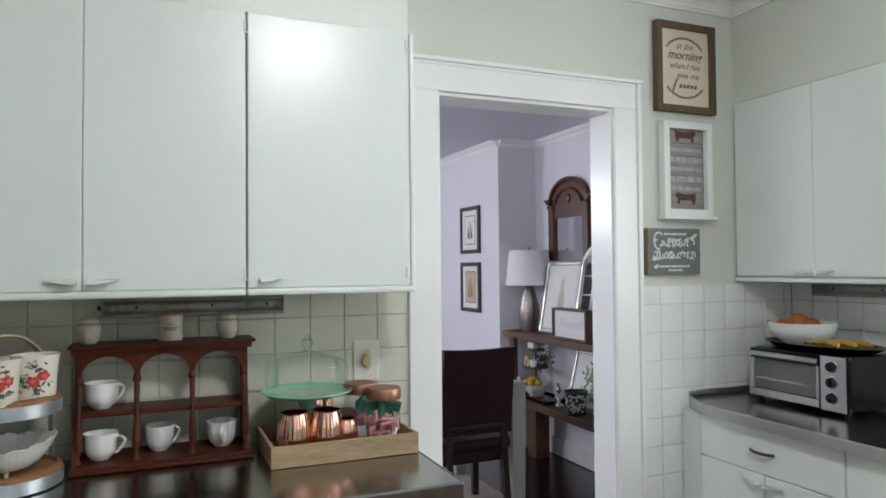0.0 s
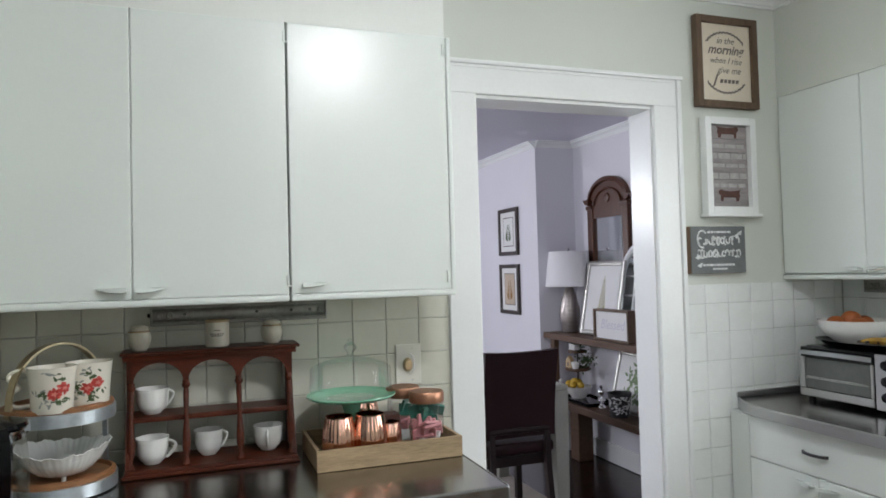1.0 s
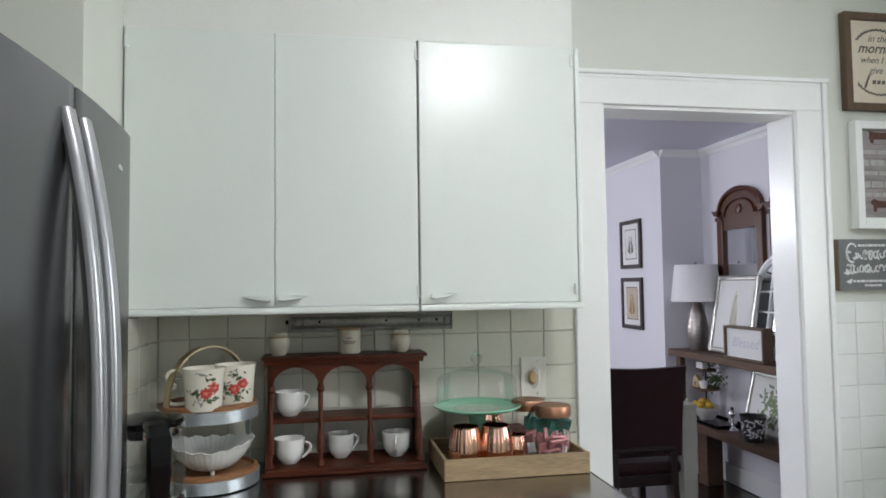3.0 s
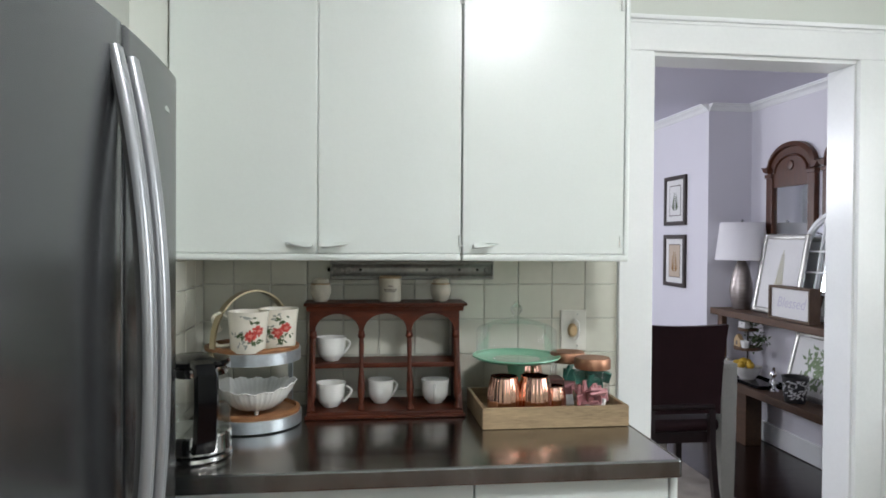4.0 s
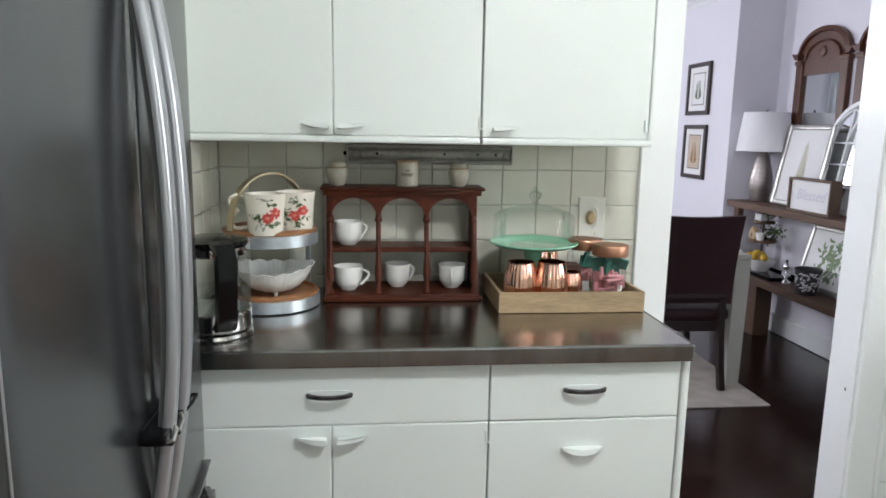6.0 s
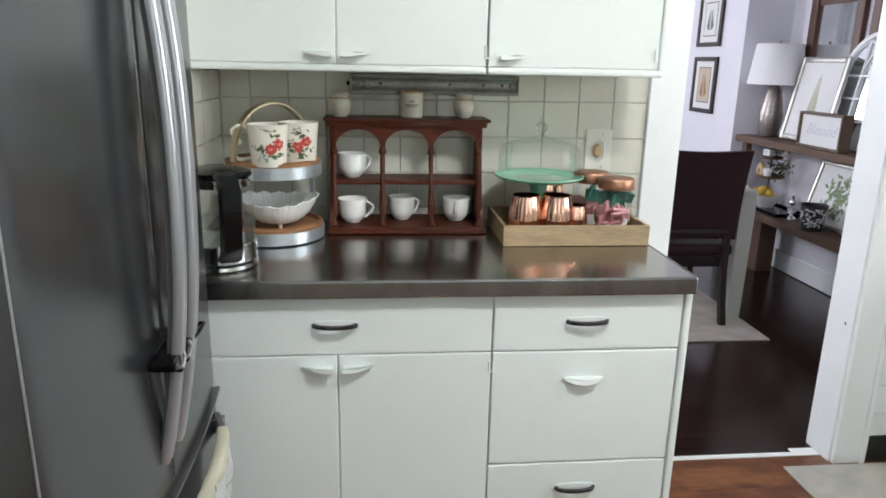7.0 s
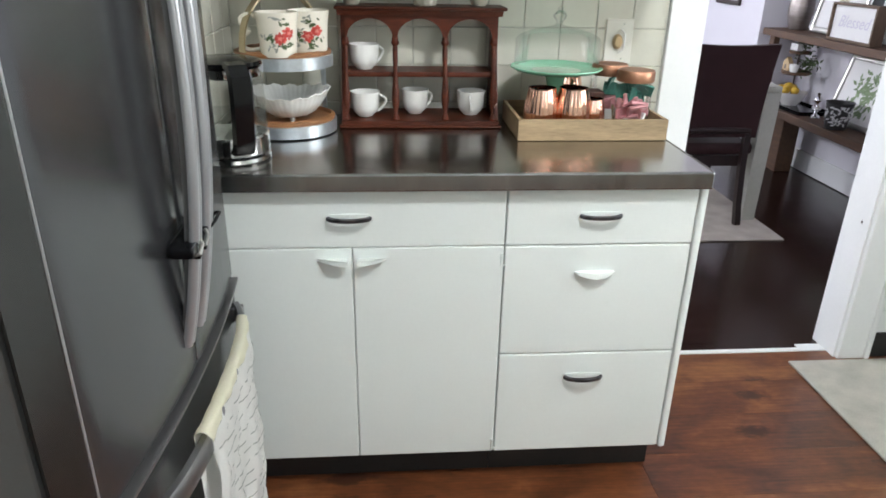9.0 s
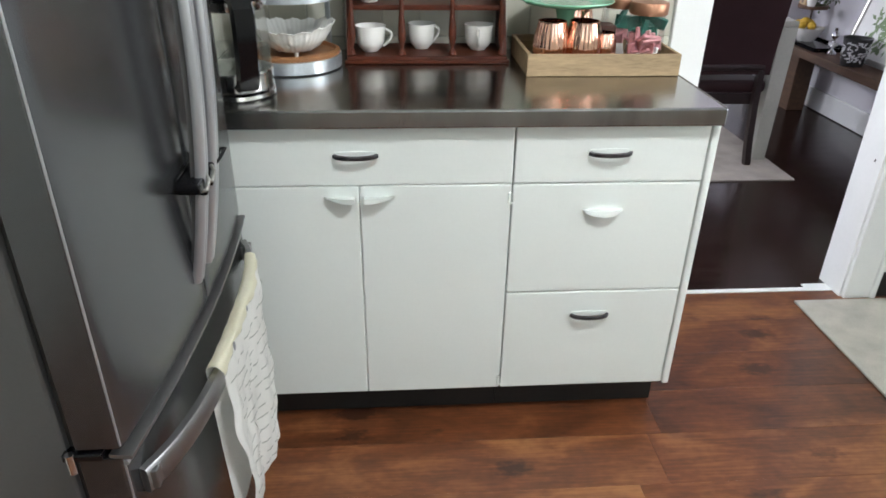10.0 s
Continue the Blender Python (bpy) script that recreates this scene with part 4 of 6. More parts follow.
def flower_mug(x, y, z, face, handle):
    m = thing("flower_mug", x, y, z, "cream china mug painted with red flowers and green leaves", "mug", "flower mugs on the stand")
    m.scale = (1.05, 1.05, 0.925)
    out = [(0.04, 0.0), (0.0425, 0.006), (0.044, 0.04), (0.0465, 0.08), (0.05, 0.11)]
    part("cup", lathe([(0, 0.0)] + out + [(0.051, 0.114), (0.0485, 0.114), (0.044, 0.08), (0.04, 0.012), (0, 0.01)], 40), M_MUG, m)
    hb = [(0.045, 0.095), (0.07, 0.106), (0.089, 0.094), (0.084, 0.074), (0.07, 0.063), (0.085, 0.05), (0.09, 0.03), (0.074, 0.014), (0.043, 0.018)]
    pts = [Vector((math.cos(handle) * r, math.sin(handle) * r, zz)) for r, zz in hb]
    fine = []
    for i in range(len(pts) - 1):
        p0, p1, p2, p3 = pts[max(i - 1, 0)], pts[i], pts[i + 1], pts[min(i + 2, len(pts) - 1)]
        for k in range(4):
            t = k / 4
            fine.append(0.5 * (2 * p1 + (p2 - p0) * t + (2 * p0 - 5 * p1 + 4 * p2 - p3) * t * t + (3 * p1 - p0 - 3 * p2 + p3) * t ** 3))
    fine.append(pts[-1])
    part("handle", sweep(fine, round_section(0.0055, 8), side=(-math.sin(handle), math.cos(handle), 0)), M_MUG, m)
    rng = random.Random(int(face * 100))
    for k, (da, dz, s) in enumerate(((0.08, 0.05, 1.0), (0.52, 0.063, 0.95))):
        for nm, mat, count, ring, w, lift in (("painted_flower", M_ROSE, 9, 0.0105, 0.0075, 0.0009), ("flower_petals", M_RED, 8, 0.007, 0.0062, 0.0021), ("flower_heart", M_PINK, 5, 0.0035, 0.0036, 0.0032)):
            bm = bmesh.new()
            for i in range(count):
                t = 2 * math.pi * i / count + rng.uniform(-0.3, 0.3)
                q = ring * s * rng.uniform(0.7, 1.1)
                petal(bm, out, face + da, dz, q * math.cos(t), q * math.sin(t), w * s * rng.uniform(0.75, 1.15), w * 0.62 * s * rng.uniform(0.7, 1.1), t + rng.uniform(-0.4, 0.4), lift + 0.0001 * i)
            part(nm, bm, mat, m, "red painted flower" if nm == "painted_flower" else "", smooth=False)
    sprigs = ((-0.02, 0.05, 12, 0), (0.014, 0.086, 9, 0), (0.012, 0.026, 12, 0), (0.03, 0.036, 6, 0), (-0.006, 0.034, 5, 1), (-0.026, 0.058, 4, 1), (0.0, 0.1, 5, 1), (-0.02, 0.028, 3, 1))
    for cx, cz, count, g in sprigs:
        for q in range(count):
            bm = bmesh.new()
            w = rng.uniform(0.0035, 0.0075)
            petal(bm, out, face, 0, cx + rng.gauss(0, 0.0075), cz + rng.gauss(0, 0.0055), w, w * rng.uniform(0.3, 0.5), rng.uniform(0, 3.1), 0.0005 + 0.00003 * q)
            part("painted_leaf", bm, M_GREYLEAF if g else M_LEAF, m, smooth=False)


TOPZ = CT + 0.17 + 0.0365
flower_mug(-0.538, -0.292, TOPZ, radians(-80), radians(168))
flower_mug(-0.468, -0.228, TOPZ, radians(-92), radians(78))

# scalloped white bowl on the bottom tray
bw = thing("scalloped_bowl", -0.528, -0.222, CT + 0.036, "white ironstone bowl with leaf-shaped scalloped sides", "bowl")


def scallop(a, k):
    """Fifteen leaf lobes with a fine rib in each, a rim that rises at two ends."""
    f = max(0, (k if k < 8 else 15 - k) - 1) / 6
    lobe = 0.5 + 0.5 * math.cos(15 * a)
    return 1 + f * (0.028 * lobe ** 0.7 + 0.003 * math.sin(30 * a + 2 * k)), f * (0.005 * lobe + 0.007 * math.cos(2 * a) + 0.001 * math.sin(45 * a))


SQ = 0.86
part("bowl", lathe([(r, z * SQ) for r, z in ((0, 0.012), (0.035, 0.011), (0.05, 0.013), (0.066, 0.022), (0.083, 0.042), (0.094, 0.06), (0.1, 0.075), (0.106, 0.083), (0.104, 0.085), (0.097, 0.076), (0.09, 0.061), (0.079, 0.043), (0.062, 0.026), (0.048, 0.02), (0, 0.019))], 224, wave=scallop), M_CERAMIC, bw)
for k in range(3):
    a = radians(-80 + 120 * k)
    part("foot", lathe([(0, 0), (0.005, 0.0), (0.007, 0.016), (0, 0.016)], 10, at=(0.045 * math.cos(a), 0.045 * math.sin(a), 0)), M_CERAMIC, bw)

# mahogany cup shelf
SX0, SX1 = -0.397, 0.041
sh = thing("cup_shelf", 0, -0.012, CT, "dark mahogany cup shelf with three arches and turned columns", "shelf")
part("base_board", boxes((SX0, SX1, -0.18, 0, 0.0, 0.019), bevel=0.004), M_MAHOG, sh)
part("base_moulding", boxes((SX0 - 0.006, SX1 + 0.006, -0.186, -0.168, 0.0, 0.009), bevel=0.003), M_MAHOG, sh)
part("middle_board", boxes((SX0 + 0.012, SX1 - 0.012, -0.117, 0, 0.129, 0.143), bevel=0.003), M_MAHOG, sh)
part("top_board", boxes((SX0 - 0.013, SX1 + 0.018, -0.125, 0, 0.307, 0.316), bevel=0.003), M_MAHOG, sh)
part("cornice", sweep([(SX0 - 0.004, 0, 0.3), (SX0 - 0.004, -0.112, 0.3), (SX1 + 0.006, -0.112, 0.3), (SX1 + 0.006, 0, 0.3)], [(-0.006, -0.008), (0.004, -0.008), (0.005, -0.003), (0.009, 0.0065), (-0.006, 0.0065)]), M_MAHOG, sh)
W = SX1 - SX0 - 0.024
for s in (0, 1):
    x0 = SX0 + 0.002 if s == 0 else SX1 - 0.012
    prof = [(0, 0.0195), (-0.17, 0.0195), (-0.166, 0.04), (-0.148, 0.075), (-0.128, 0.12), (-0.108, 0.165), (-0.099, 0.22), (-0.099, 0.306), (0, 0.306)]
    part("side_panel", slab(prof, 0.01, "yz", x0), M_MAHOG, sh)
outl = [(SX0 + 0.012, 0.3065), (SX0 + 0.012, 0.228)]
bay = W / 3
for k in range(3):
    c = SX0 + 0.012 + bay * (k + 0.5)
    r = bay / 2 - 0.007
    for i in range(21):
        a = math.pi - math.pi * i / 20
        outl.append((c + r * math.cos(a), 0.234 + 0.05 * math.sin(a)))
    if k < 2:
        outl += [(c + bay / 2 - 0.005, 0.229), (c + bay / 2 + 0.005, 0.229)]
outl += [(SX1 - 0.012, 0.228), (SX1 - 0.012, 0.3065)]
part("arched_fascia", slab(outl, 0.011, "xz", -0.107), M_MAHOG, sh)
col = [(0, 0), (0.0085, 0.0), (0.0105, 0.005), (0.0085, 0.011), (0.005, 0.017), (0.006, 0.024), (0.0098, 0.04), (0.0108, 0.055), (0.0098, 0.075), (0.0075, 0.1), (0.0062, 0.12), (0.0072, 0.126), (0.0072, 0.131), (0.006, 0.136), (0.0072, 0.165), (0.0074, 0.192), (0.0062, 0.199), (0.0105, 0.205), (0.0112, 0.21), (0.0085, 0.215), (0.0095, 0.221), (0, 0.221)]
for k in range(4):
    x = SX0 + 0.012 + bay * k + (0.002 if k == 0 else -0.002 if k == 3 else 0)
    c = part("column", lathe(col, 18), M_MAHOG, sh)
    c.matrix_basis = pose(x, -0.158, 0.019, -14, 0, 0)
    part("column_foot", lathe([(0, 0), (0.011, 0), (0.012, 0.003), (0.0095, 0.007), (0, 0.008)], 14, at=(x, -0.158, 0.0192)), M_MAHOG, sh)


def cup(x, y, z, rz, s=1.0):
    c = thing("coffee_cup", x, y, z, "plain white ceramic coffee cup in the wooden shelf", "cup", "white cups in the shelf", rz)
    part("bowl", lathe([(0, 0.002), (0.019 * s, 0.002), (0.021 * s, 0), (0.0235 * s, 0.002), (0.0245 * s, 0.005), (0.033 * s, 0.012), (0.0385 * s, 0.024), (0.041 * s, 0.042), (0.0415 * s, 0.058), (0.0435 * s, 0.067), (0.0435 * s, 0.069), (0.042 * s, 0.069), (0.0395 * s, 0.058), (0.0385 * s, 0.04), (0.035 * s, 0.022), (0.024 * s, 0.01), (0, 0.008)], 36), M_CERAMIC, c)
    h = [(0.036 * s + 0.024 * math.sin(math.pi * i / 12) ** 0.8 * s, 0, 0.06 - 0.045 * i / 12 + 0.008 * math.sin(math.pi * i / 12)) for i in range(13)]
    part("handle", sweep(h, round_section(0.0038, 8), side=(0, 1, 0)), M_CERAMIC, c)


cup(-0.334, -0.075, CT + 0.1435, 28)
cup(-0.333, -0.12, CT + 0.0195, -8, 0.98)
cup(-0.19, -0.085, CT + 0.0195, 22, 0.9)
cup(-0.03, -0.1, CT + 0.0195, -98, 0.95)


def barrel(x, y, label):
    j = thing("spice_jar", x, y, CT + 0.3165, label, "jar", "jars on the cup shelf")
    part("pot", lathe([(0, 0), (0.018, 0), (0.0205, 0.003), (0.026, 0.014), (0.0302, 0.028), (0.0302, 0.038), (0.027, 0.05), (0.023, 0.056), (0, 0.056)], 32), M_IRONSTONE, j)
    part("lid", lathe([(0, 0.0565), (0.0235, 0.0565), (0.0245, 0.059), (0.022, 0.064), (0.013, 0.068), (0, 0.069)], 28), M_IRONSTONE, j)
    part("stripe", lathe([(0.0272, 0.0495), (0.0276, 0.0505), (0.0262, 0.0535), (0.0246, 0.054)], 28), M_CORK, j, "faint tan stripe")


barrel(-0.365, -0.078, "speckled cream stoneware jar with rounded sides")
barrel(-0.013, -0.076, "cream stoneware jar with tan bands and rounded sides")
cj = thing("crock_jar", -0.163, -0.078, CT + 0.3165, "straight cream crock with small dark print and tan rim", "jar", "jars on the cup shelf")
part("crock", lathe([(0, 0), (0.03, 0), (0.032, 0.003), (0.032, 0.066), (0.033, 0.068)], 32), M_IRONSTONE, cj)
part("rim", lathe([(0.033, 0.0682), (0.0335, 0.072), (0.03, 0.075), (0.027, 0.072), (0, 0.071)], 32), M_CORK, cj, "tan rim")
for w, z in ((0.008, 0.046), (0.02, 0.036), (0.016, 0.031)):
    bm = bmesh.new()
    for i in range(6):
        a0, a1 = -1.6 + (i / 6 - 0.5) * w / 0.016, -1.6 + ((i + 0.7) / 6 - 0.5) * w / 0.016
        bm.faces.new([bm.verts.new((0.0324 * math.cos(a), 0.0324 * math.sin(a), zz)) for a, zz in ((a0, z - 0.0018), (a1, z - 0.0018), (a1, z + 0.0018), (a0, z + 0.0018))])
    part("print_bar", bm, M_INK, cj, smooth=False)

# metal fixture under the cabinets


def under_light(name, m):
    u = thing(name, 0, 0, 0, "tarnished metal light strip fixed under the wall cabinet", "light fixture")
    u.matrix_world = m
    part("housing", sweep([(0.006, 0, 0.029), (0.489, 0, 0.029)], [(-0.0, -0.029), (0.022, -0.029), (0.03, -0.024), (0.031, -0.018), (0.026, -0.014), (0.0225, -0.004), (0.022, 0.006), (0.026, 0.014), (0.031, 0.018), (0.03, 0.024), (0.022, 0.029), (0.0, 0.029)]), M_TARNISH, u)
    for x in (0.0, 0.49):
        part("end_cap", boxes((x, x + 0.005, -0.031, 0, 0.001, 0.057), bevel=0.002), M_TARNISH, u)
    part("lip", sweep([(0.004, -0.031, 0.004), (0.491, -0.031, 0.004), (0.491, -0.031, 0.054), (0.004, -0.031, 0.054)], round_section(0.003, 6), side=(0, 1, 0), closed=True), M_TARNISH, u)
    for x, r in ((0.025, 0.009), (0.052, 0.011), (0.475, 0.009)):
        part("socket", lathe([(0, 0), (r, 0), (r, 0.006), (r * 0.6, 0.008), (r * 0.5, 0.004), (0, 0.004)], 18), M_TARNISH, u).matrix_basis = pose(x, -0.0225, 0.028, 90)
    for x in (0.09, 0.29, 0.39, 0.445):
        part("screw", lathe([(0, 0), (0.0045, 0), (0.003, 0.003), (0, 0.003)], 10), M_BLACK, u).matrix_basis = pose(x, -0.022, 0.03, 90)
    part("knob", lathe([(0, 0), (0.005, 0), (0.007, 0.006), (0, 0.01)], 12), M_BLACK, u).matrix_basis = pose(0, -0.012, 0.03, 0, -90, 0)


under_light("light_strip", pose(-0.34, -0.008, 1.288))
under_light("light_strip", pose(KX1 - 0.008, -0.13, 1.295, 0, 0, -90))

# wooden crate tray
TR0, TR1, TRF, TRB = 0.069, 0.47, -0.337, -0.072
cr = thing("wooden_tray", 0, 0, CT, "open light brown wooden crate tray on the steel worktop", "tray")
part("floor_board", boxes((TR0 + 0.008, TR1 - 0.008, TRF + 0.0105, TRB - 0.0105, 0.0, 0.01)), M_CRATE, cr)
part("front_board", boxes((TR0, TR1, TRF, TRF + 0.01, 0.0, 0.056), bevel=0.0015), M_CRATE, cr)
part("back_board", boxes((TR0, TR1, TRB - 0.01, TRB, 0.0, 0.056), bevel=0.0015), M_CRATE, cr)
part("side_board", boxes((TR0 + 0.0002, TR0 + 0.01, TRF + 0.0102, TRB - 0.0102, 0.0, 0.056), bevel=0.0015), M_CRATE, cr)
part("side_board", boxes((TR1 - 0.01, TR1 - 0.0002, TRF + 0.0102, TRB - 0.0102, 0.0, 0.056), bevel=0.0015), M_CRATE, cr)

# jade cake stand and its dome
FZ = CT + 0.0105
cs = thing("cake_stand", 0.196, -0.172, FZ, "jade green milk glass cake stand with scalloped lip", "cake stand")
part("plate", lathe([(0, 0.139), (0.02, 0.138), (0.09, 0.142), (0.118, 0.149), (0.1265, 0.155), (0.1255, 0.158), (0.116, 0.154), (0.09, 0.148), (0, 0.146)], 72, wave=lambda a, k: (1 + 0.008 * (k in (3, 4, 5, 6)) * math.cos(20 * a), 0)), M_JADE, cs)
part("pedestal", lathe([(0, 0), (0.055, 0), (0.056, 0.006), (0.04, 0.018), (0.022, 0.05), (0.018, 0.09), (0.026, 0.125), (0.036, 0.1375), (0, 0.1375)], 40), M_JADE, cs)
dm = thing("glass_dome", 0.196, -0.172, FZ + 0.1475, "clear glass cake dome with a round knob", "cake dome")
part("dome", lathe([(0.116, 0.0), (0.1165, 0.003), (0.116, 0.075), (0.113, 0.086), (0.1, 0.095), (0.06, 0.108), (0.02, 0.116), (0.009, 0.121)], 56), M_GLASS, dm)
part("knob", lathe([(0.009, 0.1212), (0.008, 0.128), (0.016, 0.135), (0.019, 0.144), (0.014, 0.152), (0.005, 0.157), (0.008, 0.163), (0, 0.167)], 28), M_GLASS, dm)


def copper_mug(x, y, z, r, h, rz, label):
    c = thing("copper_mug", x, y, z, label, "mug", "copper mugs in the tray", rz)
    prof = [(0, 0), (r * 0.92, 0), (r * 1.03, h * 0.08), (r * 1.12, h * 0.28), (r * 1.13, h * 0.45), (r * 1.06, h * 0.72), (r * 0.93, h * 0.97), (r * 0.94, h), (r * 0.9, h), (r * 1.0, h * 0.6), (r * 0.96, h * 0.1), (0, h * 0.05)]
    part("cup", lathe(prof, 144, wave=lambda a, k: (1 + 0.04 * (0 < k < 6) * abs(math.sin(9 * a)), 0)), M_COPPER, c)
    part("handle", sweep([(-r * 0.9 - 0.024 * math.sin(math.pi * i / 12), 0, h * (0.88 - 0.7 * i / 12)) for i in range(13)], flat_section(0.0035, 0.008), side=(0, 1, 0)), M_COPPER, c)


copper_mug(0.142, -0.262, FZ, 0.04, 0.116, -110, "fluted shiny copper mug standing in the wooden tray")
copper_mug(0.228, -0.262, FZ, 0.042, 0.116, -85, "fluted shiny copper mug standing in the wooden tray")
copper_mug(0.287, -0.25, FZ, 0.029, 0.085, -60, "small copper shot mug in the wooden tray")
copper_mug(0.243, -0.1, FZ, 0.044, 0.138, 100, "tall copper mug behind the others in the tray")


def jar(x, y, label, fill):
    j = thing("storage_jar", x, y, FZ, label, "jar", "copper-lidded jars")
    part("glass", lathe([(0, 0.002), (0.044, 0.0), (0.047, 0.006), (0.048, 0.06), (0.047, 0.122), (0.043, 0.132)], 40), M_GLASS, j)
    part("lid", lathe([(0, 0.133), (0.049, 0.133), (0.05, 0.136), (0.05, 0.158), (0.047, 0.163), (0, 0.164)], 40), M_COPLID, j, "brushed copper lid")
    rng = random.Random(int(x * 1000))
    for k in range(fill):
        a, r = rng.uniform(0, 6.28), rng.uniform(0, 0.024)
        z = 0.006 + 0.1 * k / fill
        p = part("packet", boxes((-0.024, 0.024, -0.004, 0.004, 0, 0.036), bevel=0.0025), M_TEAL if k > fill * 0.62 else (M_PINKPACK if k > fill * 0.2 else M_PAPER), j)
        p.matrix_basis = pose(r * math.cos(a), r * math.sin(a), z, rng.uniform(-70, 70), rng.uniform(-14, 14), rng.uniform(-60, 60))


jar(0.394, -0.258, "clear glass jar of sweetener packets with copper lid", 34)
jar(0.356, -0.15, "clear glass jar with copper lid at the back of the tray", 7)
db = thing("packet_box", 0.318, -0.16, FZ, "small dark red box behind the copper mugs", "box")
part("box_body", boxes((-0.03, 0.018, -0.03, 0.03, 0.0, 0.09), bevel=0.002), M_OXBLOOD, db)
pk = thing("sugar_packets", 0.352, -0.29, FZ, "a few white and pink sugar packets lying in the tray", "packets")
for k in range(4):
    part("packet", boxes((-0.02, 0.02, -0.002, 0.002, 0, 0.03), bevel=0.001), M_PAPER if k % 2 else M_PINKPACK, pk).matrix_basis = pose(-0.012 + 0.01 * k, 0.004 * k, 0.001, 20 - 6 * k, 8 * k - 10, 25 * k - 30)

# switch plate with a round cover
ol = thing("wall_switch", 0.417, -0.006, 1.128, "cream switch plate with a round tan cover", "switch")
part("plate", boxes((-0.042, 0.042, -0.006, 0.0, -0.064, 0.064), bevel=0.003), M_CREAM, ol)
part("cover", lathe([(0, 0), (0.019, 0), (0.018, 0.008), (0.012, 0.014), (0, 0.015)], 24), M_TAN, ol, "tan oval cover").matrix_basis = pose(-0.004, -0.006, 0, 90) @ Matrix.Diagonal((0.8, 1.15, 1, 1))
part("bracket", sweep([(0.004, -0.012, 0.034), (0.013, -0.018, 0.024), (0.014, -0.02, 0.0), (0.012, -0.018, -0.02), (0.0, -0.012, -0.032)], round_section(0.003, 8), side=(0, 1, 0)), M_CERAMIC, ol)
for z in (-0.05, 0.05):
    part("screw", lathe([(0, 0), (0.003, 0), (0.002, 0.0015), (0, 0.0015)], 8), M_CHROME, ol).matrix_basis = pose(0.012, -0.006, z, 90)


# ---- signs beside the doorway ----
def sign_frame(parent, w, h, d, t, material):
    part("frame_side", boxes((-w / 2, -w / 2 + t, -d, 0, 0, h), bevel=0.002), material, parent)
    part("frame_side", boxes((w / 2 - t, w / 2, -d, 0, 0, h), bevel=0.002), material, parent)
    part("frame_top", boxes((-w / 2 + t, w / 2 - t, -d, 0, h - t, h), bevel=0.002), material, parent)
    part("frame_bottom", boxes((-w / 2 + t, w / 2 - t, -d, 0, 0, t), bevel=0.002), material, parent)


s1 = thing("framed_sign", 1.722, -0.001, 2.02, "brown wood framed cream sign with dark script lettering", "sign")
sign_frame(s1, 0.292, 0.352, 0.03, 0.026, M_BROWNFRAME)
part("board", boxes((-0.12, 0.12, -0.014, -0.004, 0.026, 0.326)), M_CREAMPAPER, s1)
UP = pose(0, -0.0145, 0, 90)
for words, size, x, z, bold in (("in the", 0.036, 0.0, 0.262, 0.0), ("morning", 0.05, 0.0, 0.226, 0.0008), ("when I rise", 0.034, 0.0, 0.184, 0.0), ("give me", 0.036, 0.014, 0.147, 0.0)):
    lettering(words, size, s1, Matrix.Translation((x, 0, z)) @ UP, M_INK, shear=0.35, bold=bold)
part("word_bar", slab([(-0.064, 0.084), (-0.055, 0.084), (-0.037, 0.129), (-0.045, 0.129)], -0.0008, "xz", -0.0142), M_INK, s1, smooth=False)
for k in range(5):
    x = -0.03 + 0.0185 * k
    part("word_bar", slab([(x, 0.098), (x + 0.0135, 0.098), (x + 0.017, 0.112), (x + 0.0035, 0.112)], -0.0008, "xz", -0.0142), M_INK, s1, smooth=False)
for up in (1, -1):
    for i in range(25):
        a = radians(-54 + 108 * i / 24)
        cx, cz = 0.105 * math.sin(a), (0.207 + 0.088 * math.cos(a) if up > 0 else 0.145 - 0.085 * math.cos(a))
        bm = bmesh.new()
        tl = -a * up + (0.55 if i % 2 else -0.55)
        pts = [(0.009 * math.cos(t) * math.cos(tl) - 0.0032 * math.sin(t) * math.sin(tl), 0.009 * math.cos(t) * math.sin(tl) + 0.0032 * math.sin(t) * math.cos(tl)) for t in [2 * math.pi * j / 8 for j in range(8)]]
        part("wreath_leaf", slab([(cx + p, cz + q) for p, q in pts], -0.0006, "xz", -0.0142, bm), M_INK, s1, smooth=False)

s2 = thing("farm_sign", 1.717, -0.001, 1.611, "white framed grey wood sign with dark red animal shapes", "sign")
sign_frame(s2, 0.24, 0.37, 0.035, 0.028, M_TRIM)
part("ledge", boxes((-0.13, 0.13, -0.045, 0, -0.012, 0.0), bevel=0.002), M_TRIM, s2)
for k in range(6):
    part("pallet_board", boxes((-0.092, 0.092, -0.014, -0.004, 0.0285 + k * 0.0522, 0.0285 + k * 0.0522 + 0.0512), bevel=0.0015), M_GREYWOOD, s2)


def beast(z, flip):
    body = [(-0.05, 0.0), (-0.046, 0.018), (-0.052, 0.03), (-0.044, 0.026), (-0.03, 0.024), (0.0, 0.022), (0.03, 0.025), (0.04, 0.03), (0.052, 0.022), (0.05, 0.01), (0.042, 0.008), (0.042, -0.016), (0.032, -0.016), (0.03, -0.002), (-0.03, -0.002), (-0.032, -0.016), (-0.044, -0.016), (-0.046, 0.0)]
    part("painted_shape", slab([(flip * a, z + b) for a, b in body][::flip], -0.0015, "xz", -0.0142), M_OXBLOOD, s2, "dark red painted silhouette")


